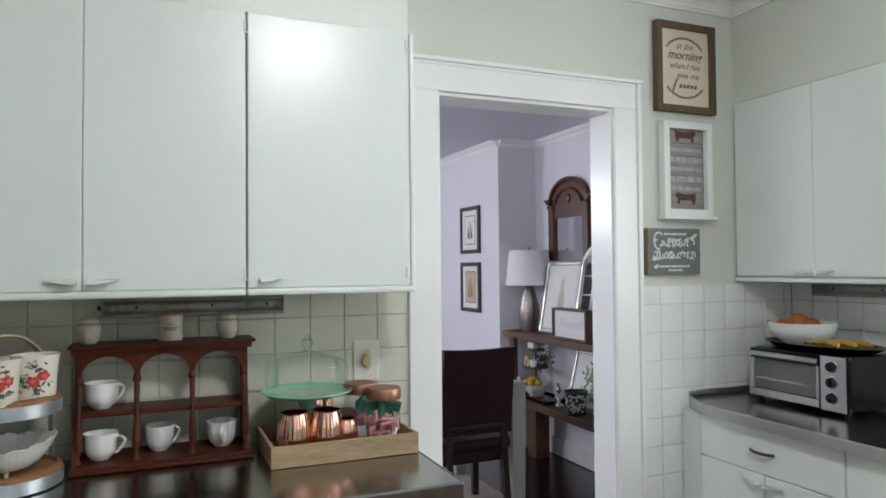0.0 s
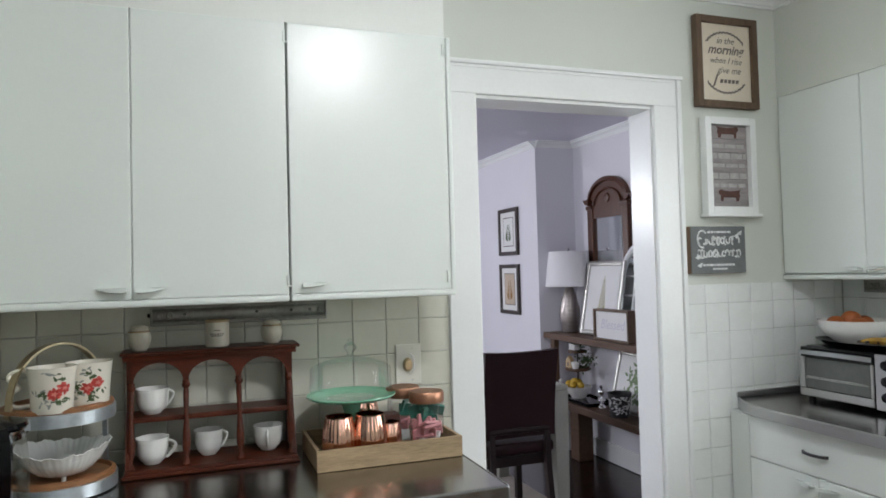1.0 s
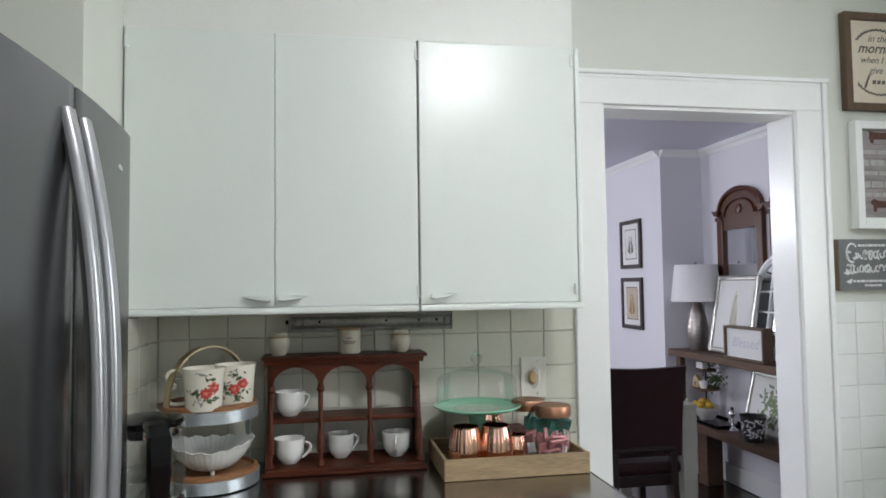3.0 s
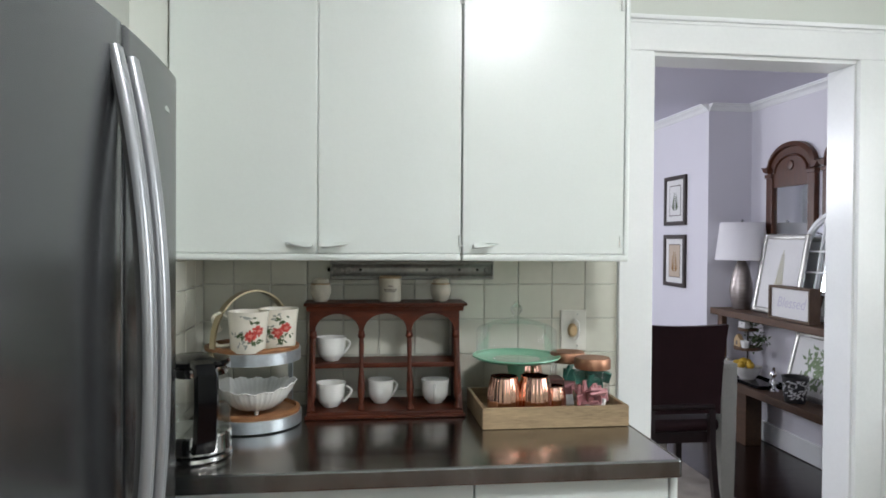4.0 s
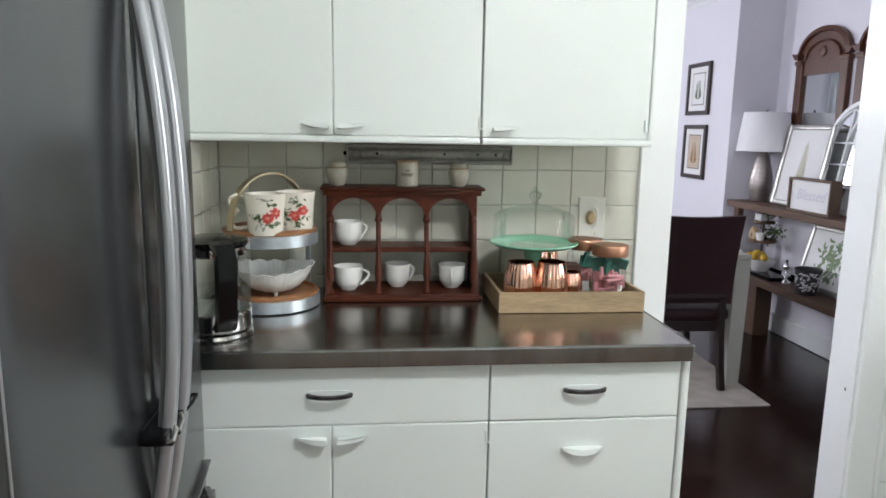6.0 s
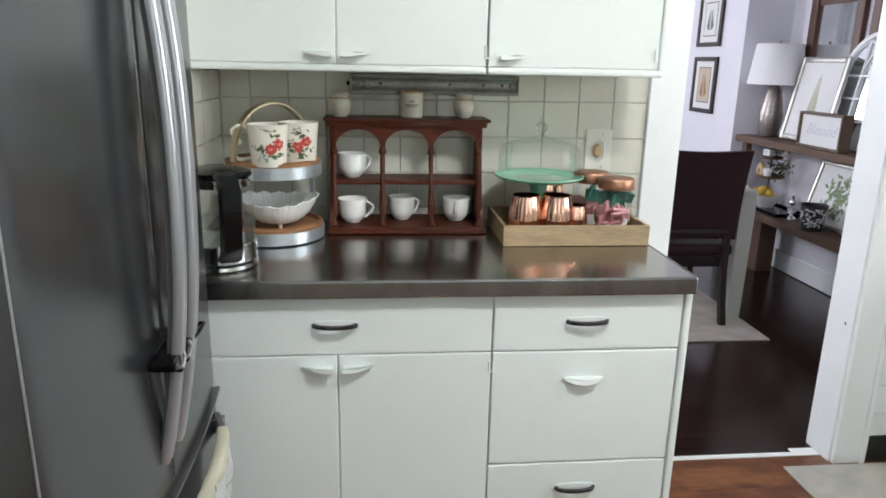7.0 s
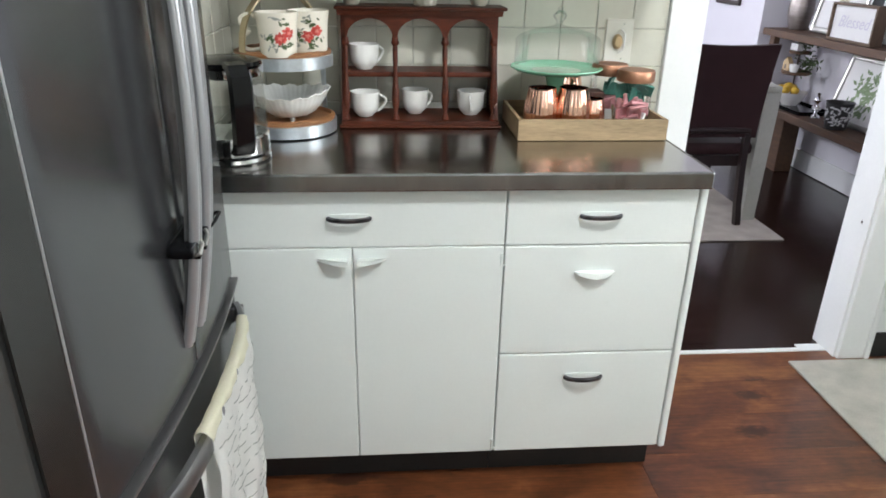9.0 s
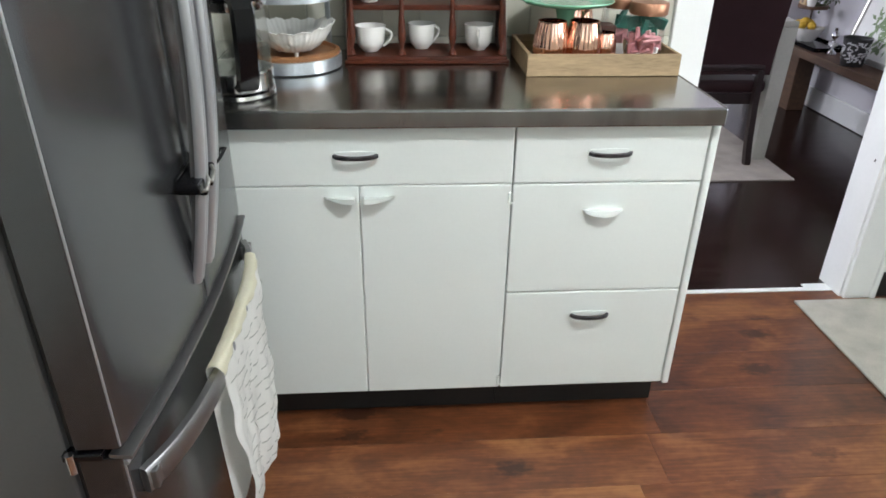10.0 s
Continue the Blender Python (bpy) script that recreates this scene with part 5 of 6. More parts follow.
beast(0.31, 1)
beast(0.066, -1)
for k, (z, w) in enumerate(((0.262, 0.076), (0.224, 0.086), (0.187, 0.078), (0.147, 0.088), (0.11, 0.084))):
    rng = random.Random(k)
    x = -w
    while x < w - 0.01:
        l = rng.uniform(0.03, 0.06)
        part("word_bar", boxes((x, min(x + l, w), -0.0152, -0.0142, z - (0.011 if k % 2 else 0.007), z + (0.011 if k % 2 else 0.007)), bevel=0.0003), M_FADED, s2)
        x += l + 0.005

s3 = thing("slate_sign", 1.645, -0.001, 1.386, "grey slate sign with white hand lettering on a wood block", "sign")
part("block", boxes((-0.127, 0.127, -0.022, 0.0, 0.0, 0.178), bevel=0.002), M_RAWWOOD, s3, "raw wood block")
part("face", boxes((-0.127, 0.127, -0.026, -0.0225, 0.0005, 0.1775), bevel=0.001), M_SLATE, s3)
rng = random.Random(9)
for z, h, w, big in ((0.156, 0.008, 0.05, 0), (0.123, 0.034, 0.092, 1), (0.074, 0.032, 0.096, 1), (0.032, 0.008, 0.075, 0), (0.017, 0.007, 0.03, 0)):
    x = -w
    while x < w - 0.008:
        l = rng.uniform(0.011, 0.018) if big else rng.uniform(0.008, 0.02)
        lean = rng.uniform(-0.004, 0.006)
        hh = h * rng.uniform(0.6, 1.05) if big else h
        if big:
            pts = [(x + lean + l / 2 + (l / 2) * math.cos(t), z + hh / 2 * math.sin(t)) for t in [2 * math.pi * j / 10 for j in range(10)]]
            part("chalk_stroke", sweep([(a, -0.0265, b) for a, b in (lambda q, k: q[k:] + q[:k])(pts, rng.randrange(10))[:rng.choice((6, 7, 8, 10))]], flat_section(0.0062, 0.0006), side=(0, 1, 0)), M_CHALK, s3, smooth=False)
        else:
            part("word_bar", boxes((x, x + l, -0.0268, -0.026, z - hh / 2, z + hh / 2)), M_CHALK, s3)
        x += l - (0.002 if big else -0.003)
part("chalk_curl", sweep([(-0.075 + 0.022 * math.cos(t), -0.0265, 0.13 + 0.032 * math.sin(t)) for t in [radians(40 + 13 * j) for j in range(20)]], flat_section(0.007, 0.0006), side=(0, 1, 0)), M_CHALK, s3, smooth=False)
for x, z in ((0.1, 0.15), (0.085, 0.14), (-0.09, 0.03), (-0.1, 0.06)):
    part("chalk_mark", slab([(x - 0.012, z), (x, z + 0.007), (x + 0.014, z + 0.012), (x + 0.006, z - 0.008)], -0.0006, "xz", -0.026), M_CHALK, s3, smooth=False)

# ---- toaster oven and fruit ----
M_TOASTGLASS = shade("oven_glass", (0.11, 0.115, 0.11), 0.06, var=0.2, bump=0.0)
to = thing("toaster_oven", 1.905, -0.338, 0.911, "stainless and black toaster oven on the steel counter", "toaster oven")
# its front faces -x; y runs along the counter
part("shell", boxes((0.012, 0.285, -0.2, 0.2, 0.014, 0.2), bevel=0.012), M_BLACK, to, "black enamelled shell")
part("front_frame", boxes((0.0, 0.0115, -0.195, 0.2, 0.016, 0.196), bevel=0.004), M_BLACK, to)
part("control_panel", boxes((-0.006, -0.0005, -0.2, -0.105, 0.014, 0.198), bevel=0.003), M_SATIN, to, "satin steel control panel")
part("door_glass", boxes((-0.005, -0.0005, -0.087, 0.175, 0.048, 0.158), bevel=0.002), M_TOASTGLASS, to, "dark oven door glass")
part("door_rail", boxes((-0.007, -0.0005, -0.1, 0.2, 0.018, 0.046), bevel=0.003), M_SATIN, to)
part("door_stile", boxes((-0.007, -0.0005, 0.176, 0.2, 0.0465, 0.16), bevel=0.003), M_SATIN, to)
part("door_stile", boxes((-0.0065, -0.0005, -0.1, -0.088, 0.0465, 0.16), bevel=0.003), M_SATIN, to)
part("door_handle", sweep([(-0.008, 0.185, 0.176), (-0.026, 0.165, 0.18), (-0.032, 0.05, 0.182), (-0.026, -0.075, 0.18), (-0.008, -0.095, 0.176)], flat_section(0.016, 0.014)), M_HANDLE, to)
for z in (0.085, 0.09):
    part("rack_wire", sweep([(-0.0065, 0.17, z), (-0.0065, -0.08, z)], round_section(0.0013, 6)), M_CHROME, to)
for z in (0.165, 0.112, 0.06):
    k = part("knob", lathe([(0, 0), (0.018, 0), (0.018, 0.004), (0.015, 0.016), (0, 0.018)], 22), M_BLACK, to, "black dial")
    k.matrix_basis = pose(-0.006, -0.152, z, 0, -90, 0)
    part("knob_ring", lathe([(0.0185, 0), (0.021, 0), (0.021, 0.003), (0.0185, 0.004)], 22), M_CHROME, to).matrix_basis = pose(-0.0055, -0.152, z, 0, -90, 0)
for x, y in ((0.03, -0.18), (0.03, 0.18), (0.26, -0.18), (0.26, 0.18)):
    part("foot", lathe([(0, 0), (0.012, 0), (0.012, 0.0135), (0, 0.0135)], 10, at=(x, y, 0)), M_BLACK, to)
ft = thing("fruit_tray", 2.05, -0.335, 1.1115, "black oval metal tray on top of the toaster oven", "tray")
part("tray", lathe([(0, 0), (0.11, 0.0), (0.13, 0.004), (0.148, 0.02), (0.15, 0.021), (0.13, 0.008), (0, 0.006)], 40), M_BLACK, ft).matrix_basis = Matrix.Diagonal((0.85, 1.55, 1, 1))
fb = thing("fruit_bowl", 2.07, -0.235, 1.1185, "white ceramic bowl filled with oranges", "bowl")
part("bowl", lathe([(0, 0), (0.06, 0), (0.066, 0.005), (0.1, 0.03), (0.118, 0.06), (0.122, 0.08), (0.125, 0.085), (0.12, 0.084), (0.112, 0.058), (0.086, 0.03), (0, 0.012)], 48), M_CERAMIC, fb)
rng = random.Random(5)
for k, (x, y, z) in enumerate(((-0.045, 0.045, 0.066), (-0.03, -0.04, 0.062), (0.04, 0.0, 0.066), (0.03, 0.07, 0.06), (0.0, 0.02, 0.084))):
    o = thing("orange", 2.07 + x, -0.24 + y, 1.1185 + z, "ripe orange piled in the white bowl", "fruit", "oranges in the bowl")
    part("peel", ball(bmesh.new(), 0, 0, 0, 0.036, 0.036, 0.033), M_ORANGE, o)
for k in range(3):
    ln = thing("banana", 1.955 + 0.034 * k, -0.425 - 0.02 * k, 1.122, "ripe yellow banana with brown tips on the black tray", "fruit", "bananas on the tray", 22 * k - 14)
    path = [(0.055 * math.cos(radians(-66 + 11 * i)) - 0.04, 0.078 * math.sin(radians(-66 + 11 * i)), 0.015 + 0.008 * math.cos(radians(-66 + 11 * i))) for i in range(13)]
    bm = bmesh.new()
    sweep(path, round_section(0.0125, 6), bm)
    for i in range(13):
        taper = min(1.0, 0.42 + 0.2 * min(i, 12 - i))
        for v in list(bm.verts)[i * 6:i * 6 + 6]:
            v.co = Vector(path[i]) + (v.co - Vector(path[i])) * taper
    part("peel", bm, M_BANANA, ln)
    for end, inner in ((path[0], path[1]), (path[-1], path[-2])):
        d = (Vector(end) - Vector(inner)).normalized()
        part("tip", sweep([tuple(Vector(end) - d * 0.001), tuple(Vector(end) + d * 0.012)], round_section(0.0048, 6)), M_DARKFRAME, ln, "dark brown tip")

# ---- dining room ----
# chair seen from behind
ch = thing("dining_chair", 1.462, 1.36, 0.009, "dark espresso leather dining chair with wooden legs on the rug", "chair")
bm = bmesh.new()
nx, nz = 10, 12
grid = {}
for side in (0, 1):
    for i in range(nx + 1):
        for k in range(nz + 1):
            u, v = -1 + 2 * i / nx, k / nz
            x = 0.222 * u * (1 - 0.05 * (1 - v))
            z = 0.478 + v * 0.485 - 0.012 * (1 - u * u) * v
            y = -0.055 * v * v + 0.018 * (1 - u * u) + (0.05 if side else 0.0) - (0.008 if side and (i in (0, nx) or k in (0, nz)) else 0)
            grid[side, i, k] = bm.verts.new((x, y, z))
for i in range(nx):
    for k in range(nz):
        for side in (0, 1):
            bm.faces.new([grid[side, a, b] for a, b in ((i, k), (i + 1, k), (i + 1, k + 1), (i, k + 1))])
rim_ij = [(i, 0) for i in range(nx)] + [(nx, k) for k in range(nz)] + [(i, nz) for i in range(nx, 0, -1)] + [(0, k) for k in range(nz, 0, -1)]
for a, b in zip(rim_ij, rim_ij[1:] + rim_ij[:1]):
    bm.faces.new([grid[0, *a], grid[0, *b], grid[1, *b], grid[1, *a]])
part("backrest", bm, M_ESPRESSO, ch, "dark leather back panel")
part("back_rail", boxes((-0.19, 0.19, 0.004, 0.034, 0.5, 0.53), bevel=0.004), M_ESPWOOD, ch)
part("seat", boxes((-0.225, 0.225, 0.03, 0.47, 0.375, 0.44), bevel=0.02), M_ESPRESSO, ch, "dark leather seat cushion")
part("apron", boxes((-0.2, 0.2, 0.035, 0.055, 0.315, 0.374), bevel=0.002), M_ESPWOOD, ch)
for x in (-0.19, 0.15):
    part("leg", sweep([(x + 0.02, 0.022, 0.5), (x + 0.02, 0.018, 0.4), (x + 0.02, 0.012, 0.3), (x + 0.022, -0.012, 0.12), (x + 0.026, -0.035, 0.0)], flat_section(0.036, 0.032), side=(1, 0, 0)), M_ESPWOOD, ch)
for x in (-0.19, 0.17):
    part("leg", sweep([(x + 0.01, 0.43, 0.374), (x + 0.01, 0.43, 0.0)], flat_section(0.036, 0.036), side=(1, 0, 0)), M_ESPWOOD, ch)

tb = thing("dining_table", 0, 0, 0.009, "greige painted dining table with square tapered legs", "table")
part("tabletop", boxes((-0.1, 1.782, 1.385, 2.3, 0.712, 0.742), bevel=0.004), M_GREIGE, tb)
part("apron", boxes((0.0, 1.70, 1.42, 1.445, 0.62, 0.711), bevel=0.002), M_GREIGE, tb)
part("apron", boxes((1.70, 1.725, 1.45, 2.22, 0.62, 0.711), bevel=0.002), M_GREIGE, tb)
for x, y in ((1.738, 1.43), (1.738, 2.25), (-0.06, 1.43), (-0.06, 2.25)):
    bm = bmesh.new()
    rings = []
    for z, w in ((0.0, 0.036), (0.6, 0.043), (0.711, 0.043)):
        rings.append([bm.verts.new((x + a * w, y + b * w, z)) for a, b in ((-1, -1), (1, -1), (1, 1), (-1, 1))])
    for a, b in zip(rings, rings[1:]):
        for i in range(4):
            bm.faces.new((a[i], a[(i + 1) % 4], b[(i + 1) % 4], b[i]))
    bm.faces.new(rings[0])
    bm.faces.new(rings[-1][::-1])
    part("leg", bm, M_GREIGE, tb)

# rustic shelf and bench against the mirror wall
SZ = 0.935
sf = thing("wall_shelf", 0, 0, 0, "rustic brown plank console shelf along the dining room wall", "shelf")
part("plank_top", boxes((2.27, NX1 - 0.02, 0.5, 2.6, SZ - 0.045, SZ), bevel=0.004), M_WALNUT, sf)
part("support_post", boxes((2.33, 2.37, 2.54, 2.6, 0.452, SZ - 0.046), bevel=0.003), M_WALNUT, sf)
part("support_post", boxes((2.33, 2.37, 0.5, 0.56, 0.452, SZ - 0.046), bevel=0.003), M_WALNUT, sf)
LZ = 0.45
part("plank_bottom", boxes((2.28, NX1 - 0.02, 0.5, 2.6, LZ - 0.05, LZ), bevel=0.004), M_WALNUT, sf)
part("leg", boxes((2.4, 2.52, 2.34, 2.46, 0.0, LZ - 0.051), bevel=0.004), M_WALNUT, sf)
part("leg", boxes((2.4, 2.52, 0.6, 0.72, 0.0, LZ - 0.051), bevel=0.004), M_WALNUT, sf)

# table lamp
tl = thing("table_lamp", 2.425, 2.455, SZ, "textured nickel table lamp with a white linen drum shade", "lamp")
part("base", lathe([(0, 0), (0.05, 0), (0.058, 0.006), (0.07, 0.06), (0.078, 0.12), (0.074, 0.18), (0.058, 0.25), (0.04, 0.31), (0.024, 0.345), (0.014, 0.355), (0, 0.355)], 40), M_NICKEL, tl)
part("neck", lathe([(0, 0.3555), (0.008, 0.3555), (0.008, 0.6), (0, 0.6)], 12), M_CHROME, tl)
part("shade", lathe([(0.176, 0.345), (0.178, 0.347), (0.146, 0.606), (0.144, 0.608), (0.142, 0.606), (0.174, 0.347)], 56), M_SHADE, tl, "white tapered drum shade")
part("spider", sweep([(-0.143, 0, 0.598), (0.143, 0, 0.598)], round_section(0.002, 6)), M_CHROME, tl)
part("finial", lathe([(0, 0.6005), (0.006, 0.6005), (0.005, 0.61), (0.011, 0.62), (0.008, 0.63), (0, 0.633)], 14), M_CHROME, tl)


M_OCHRE = shade("ochre_ink", (0.3, 0.15, 0.04), 0.7, var=0.4, scale=40, bump=0.0)
# framed prints on the projecting wall
for z0, h, mat_print, ink in ((1.535, 0.395, M_PAPER, M_LEAF), (1.045, 0.415, M_TANPAPER, M_OCHRE)):
    fp = thing("framed_print", 2.274, 3.16, z0, "small botanical print in a dark wooden frame with white mat", "picture", "pair of framed botanical prints")
    w = 0.185
    for a, b, c, d in ((-w, -w + 0.032, 0, h), (w - 0.032, w, 0, h), (-w + 0.032, w - 0.032, 0, 0.032), (-w + 0.032, w - 0.032, h - 0.032, h)):
        part("frame_rail", boxes((-0.022, 0, a, b, c, d), bevel=0.003), M_DARKFRAME, fp)
    part("mat_board", boxes((-0.01, -0.002, -w + 0.032, w - 0.032, 0.032, h - 0.032)), M_PAPER, fp)
    part("inner_line", boxes((-0.0108, -0.0102, -0.1, 0.1, 0.075, h - 0.075)), M_INK, fp)
    pr = part("print", boxes((-0.0118, -0.0112, -0.092, 0.092, 0.082, h - 0.082)), mat_print, fp)
    bm = bmesh.new()
    for k in range(8):
        z = 0.12 + (h - 0.25) * k / 8
        l = 0.06 - 0.005 * k
        for sd in (-1, 1):
            slab([(0, z), (sd * l * 0.5, z + l * 0.5), (sd * l, z + l * 0.6), (sd * l * 0.55, z + l * 0.1)][::sd], -0.0006, "yz", -0.012, bm)
    part("plant_motif", bm, ink, fp, smooth=False)


# carved mirrors
def wall_mirror(yc, z0, w, h):
    mr = thing("wall_mirror", NX1 - 0.001, yc, z0, "carved dark walnut mirror with an arched crest", "mirror", "pair of arched walnut mirrors")
    t = 0.07
    hw = w / 2
    part("stile", boxes((-0.035, 0, -hw, -hw + t, 0, h - 0.2), bevel=0.006), M_MIRRORWOOD, mr)
    part("stile", boxes((-0.035, 0, hw - t, hw, 0, h - 0.2), bevel=0.006), M_MIRRORWOOD, mr)
    part("bottom_rail", boxes((-0.033, 0, -hw + t, hw - t, 0, t), bevel=0.005), M_MIRRORWOOD, mr)
    part("glass", boxes((-0.012, -0.004, -hw + t, hw - t, t, h - 0.3)), M_MIRROR, mr, "mirror glass")
    arch = [((hw - 0.02) * math.cos(a), h - 0.17 + 0.15 * math.sin(a)) for a in [math.pi * i / 20 for i in range(21)]]
    part("crest_panel", slab([(-hw + t + 0.001, h - 0.299), (hw - t - 0.001, h - 0.299), (hw - t - 0.001, h - 0.17)] + arch[1:-1] + [(-hw + t + 0.001, h - 0.17)], -0.024, "yz", 0.0), M_MIRRORWOOD, mr)
    part("crest_moulding", sweep([(-0.022, a, b) for a, b in arch], [(-0.016, -0.02), (0.014, -0.02), (0.02, 0.0), (0.014, 0.02), (-0.016, 0.012)], side=(-1, 0, 0)), M_MIRRORWOOD, mr)
    part("inner_moulding", sweep([(-0.03, a * 0.72, h - 0.2 + (b - h + 0.17) * 0.72) for a, b in arch], round_section(0.009, 8), side=(-1, 0, 0)), M_MIRRORWOOD, mr)
    for s in (-1, 1):
        part("horn", slab([(s * (hw - 0.03), h - 0.2), (s * (hw + 0.012), h - 0.19), (s * (hw + 0.045), h - 0.15), (s * (hw + 0.015), h - 0.16), (s * (hw - 0.03), h - 0.15)][::s], -0.045, "yz", 0.0), M_MIRRORWOOD, mr)
        part("capital", boxes((-0.043, 0, s * hw - (0.008 if s < 0 else t - 0.002), s * hw + (t - 0.002 if s < 0 else 0.008), h - 0.23, h - 0.201), bevel=0.004), M_MIRRORWOOD, mr)
    part("crest_carving", lathe([(0, 0), (0.035, 0), (0.03, 0.01), (0.012, 0.014), (0, 0.015)], 20), M_MIRRORWOOD, mr).matrix_basis = pose(-0.024, 0, h - 0.16, 0, -90, 0)


wall_mirror(2.155, 1.28, 0.52, 0.8)
wall_mirror(1.565, 1.28, 0.52, 0.8)

# large fern print leaning on the wall
fn = thing("fern_picture", 2.415, 2.035, SZ + 0.001, "large fern picture in a silver frame resting against the wall", "picture")
fn.matrix_world = pose(2.415, 2.045, SZ + 0.006, 0, 10, 0)
w, h = 0.235, 0.525
for a, b, c, d in ((-w, -w + 0.035, 0, h), (w - 0.035, w, 0, h), (-w + 0.035, w - 0.035, 0, 0.035), (-w + 0.035, w - 0.035, h - 0.035, h)):
    part("frame_rail", boxes((-0.024, 0, a, b, c, d), bevel=0.008), M_SILVERFRAME, fn)
part("paper", boxes((-0.01, -0.002, -w + 0.035, w - 0.035, 0.035, h - 0.035)), M_PAPER, fn)
botan = shade("fern_print", (0.36, 0.34, 0.14), 0.7, var=0.4, scale=30, bump=0.0)
fan = part("fern_sheet", boxes((-0.0112, -0.0106, -0.16, 0.16, 0.06, h - 0.06)), M_PAPER, fn)
part("stem", boxes((-0.0122, -0.0114, -0.002, 0.002, 0.1, 0.42)), botan, fn, smooth=False)
for k in range(12):
    z = 0.15 + 0.25 * k / 12
    l = 0.05 - 0.0028 * k
    for sd in (-1, 1):
        part("leaflet", slab([(0, z), (sd * l * 0.5, z + l * 0.5), (sd * l, z + l * 0.75), (sd * l * 0.6, z + l * 0.2)][::sd], -0.0008, "yz", -0.0114), botan, fn, smooth=False)

bl = thing("word_sign", 2.325, 1.728, SZ + 0.001, "white word sign in a dark wood box frame", "sign")
w, h = 0.2, 0.205
for a, b, c, d in ((-w, -w + 0.014, 0, h), (w - 0.014, w, 0, h), (-w + 0.014, w - 0.014, 0, 0.014), (-w + 0.014, w - 0.014, h - 0.014, h)):
    part("frame_rail", boxes((-0.03, 0.04, a, b, c, d), bevel=0.002), M_BROWNFRAME, bl)
part("board", boxes((-0.014, -0.004, -w + 0.014, w - 0.014, 0.014, h - 0.014)), M_PAPER, bl)
lettering("Blessed", 0.09, bl, pose(-0.0146, 0.0, 0.105, 90, 0, -90), M_LILACINK, shear=0.35)

# white arched window-pane mirror leaning on the wall
am = thing("arched_mirror", 0, 0, 0, "white arched window-pane mirror leaning on the wall", "mirror")
am.matrix_world = pose(2.465, 1.68, SZ + 0.003, 0, 9, 0)
hw, hs = 0.235, 0.42
arc = [(hw * math.cos(a), hs + hw * math.sin(a)) for a in [math.pi * i / 24 for i in range(25)]]
part("frame", sweep([(0, hw, 0.015)] + [(0, a, b) for a, b in arc] + [(0, -hw, 0.015)], [(-0.016, -0.012), (0.016, -0.012), (0.012, 0.014), (-0.012, 0.014)], side=(-1, 0, 0)), M_TRIM, am)
part("bottom_rail", boxes((-0.014, 0.012, -hw + 0.016, hw - 0.016, 0.0, 0.03), bevel=0.003), M_TRIM, am)
part("glass", slab([(hw - 0.01, 0.02)] + [(a * 0.96, hs + (b - hs) * 0.96) for a, b in arc] + [(-hw + 0.01, 0.02)], 0.004, "yz", 0.004), M_MIRROR, am, "mirror glass")
for y in (-0.08, 0.08):
    part("muntin", boxes((-0.008, 0.003, y - 0.006, y + 0.006, 0.03, hs + 0.2), bevel=0.002), M_TRIM, am)
for z in (0.16, 0.29, 0.42):
    part("muntin", boxes((-0.0075, 0.0025, -hw + 0.016, hw - 0.016, z - 0.006, z + 0.006), bevel=0.002), M_TRIM, am)
for s in (-1, 1):
    part("tracery", sweep([(-0.002, s * (0.235 - 0.3 * (1 - math.cos(radians(5 * i)))), hs + 0.3 * math.sin(radians(5 * i)) * 0.75) for i in range(13)], round_section(0.006, 6), side=(-1, 0, 0)), M_TRIM, am)
    part("tracery", sweep([(-0.002, s * (0.08 - 0.3 * (1 - math.cos(radians(5 * i)))), hs + 0.3 * math.sin(radians(5 * i)) * 0.75) for i in range(13)], round_section(0.006, 6), side=(-1, 0, 0)), M_TRIM, am)

# lower plank: tray, tiered stand with fruit and greenery
bt = thing("serving_tray", 2.42, 2.25, LZ + 0.001, "black tray with pale pattern on the lower plank", "tray")
part("tray", boxes((-0.11, 0.11, -0.2, 0.2, 0, 0.012), bevel=0.004), M_BLACK, bt)
part("rim", sweep([(-0.11, -0.2, 0.016), (0.11, -0.2, 0.016), (0.11, 0.2, 0.016), (-0.11, 0.2, 0.016)], flat_section(0.006, 0.02), closed=True), M_BLACK, bt)
td = thing("fruit_stand", 2.42, 2.36, LZ + 0.0135, "small tiered stand with white bowl, lemons and greenery", "stand")
part("bowl", lathe([(0, 0), (0.05, 0), (0.055, 0.01), (0.085, 0.05), (0.1, 0.085), (0.096, 0.085), (0.07, 0.04), (0, 0.02)], 36), M_CERAMIC, td)
part("pole", lathe([(0, 0.02), (0.006, 0.02), (0.006, 0.4), (0, 0.4)], 10), M_DARKFRAME, td)
part("tier", lathe([(0, 0.2), (0.085, 0.2), (0.09, 0.205), (0.09, 0.222), (0.083, 0.222), (0, 0.21)], 36), M_WALNUT, td)
part("tier", lathe([(0, 0.33), (0.06, 0.33), (0.065, 0.335), (0.065, 0.348), (0.06, 0.348), (0, 0.338)], 36), M_WALNUT, td)
for k, (x, y, z) in enumerate(((-0.05, 0.04, 0.1), (-0.06, -0.03, 0.1), (-0.02, -0.07, 0.102), (0.03, 0.05, 0.102), (-0.02, 0.01, 0.118))):
    ln = thing("lemon", 2.42 + x, 2.36 + y, LZ + 0.0135 + z, "yellow lemon in the white bowl", "fruit", "lemons in the bowl", 40 * k)
    part("peel", ball(bmesh.new(), 0, 0, 0, 0.033, 0.026, 0.026), M_LEMON, ln)
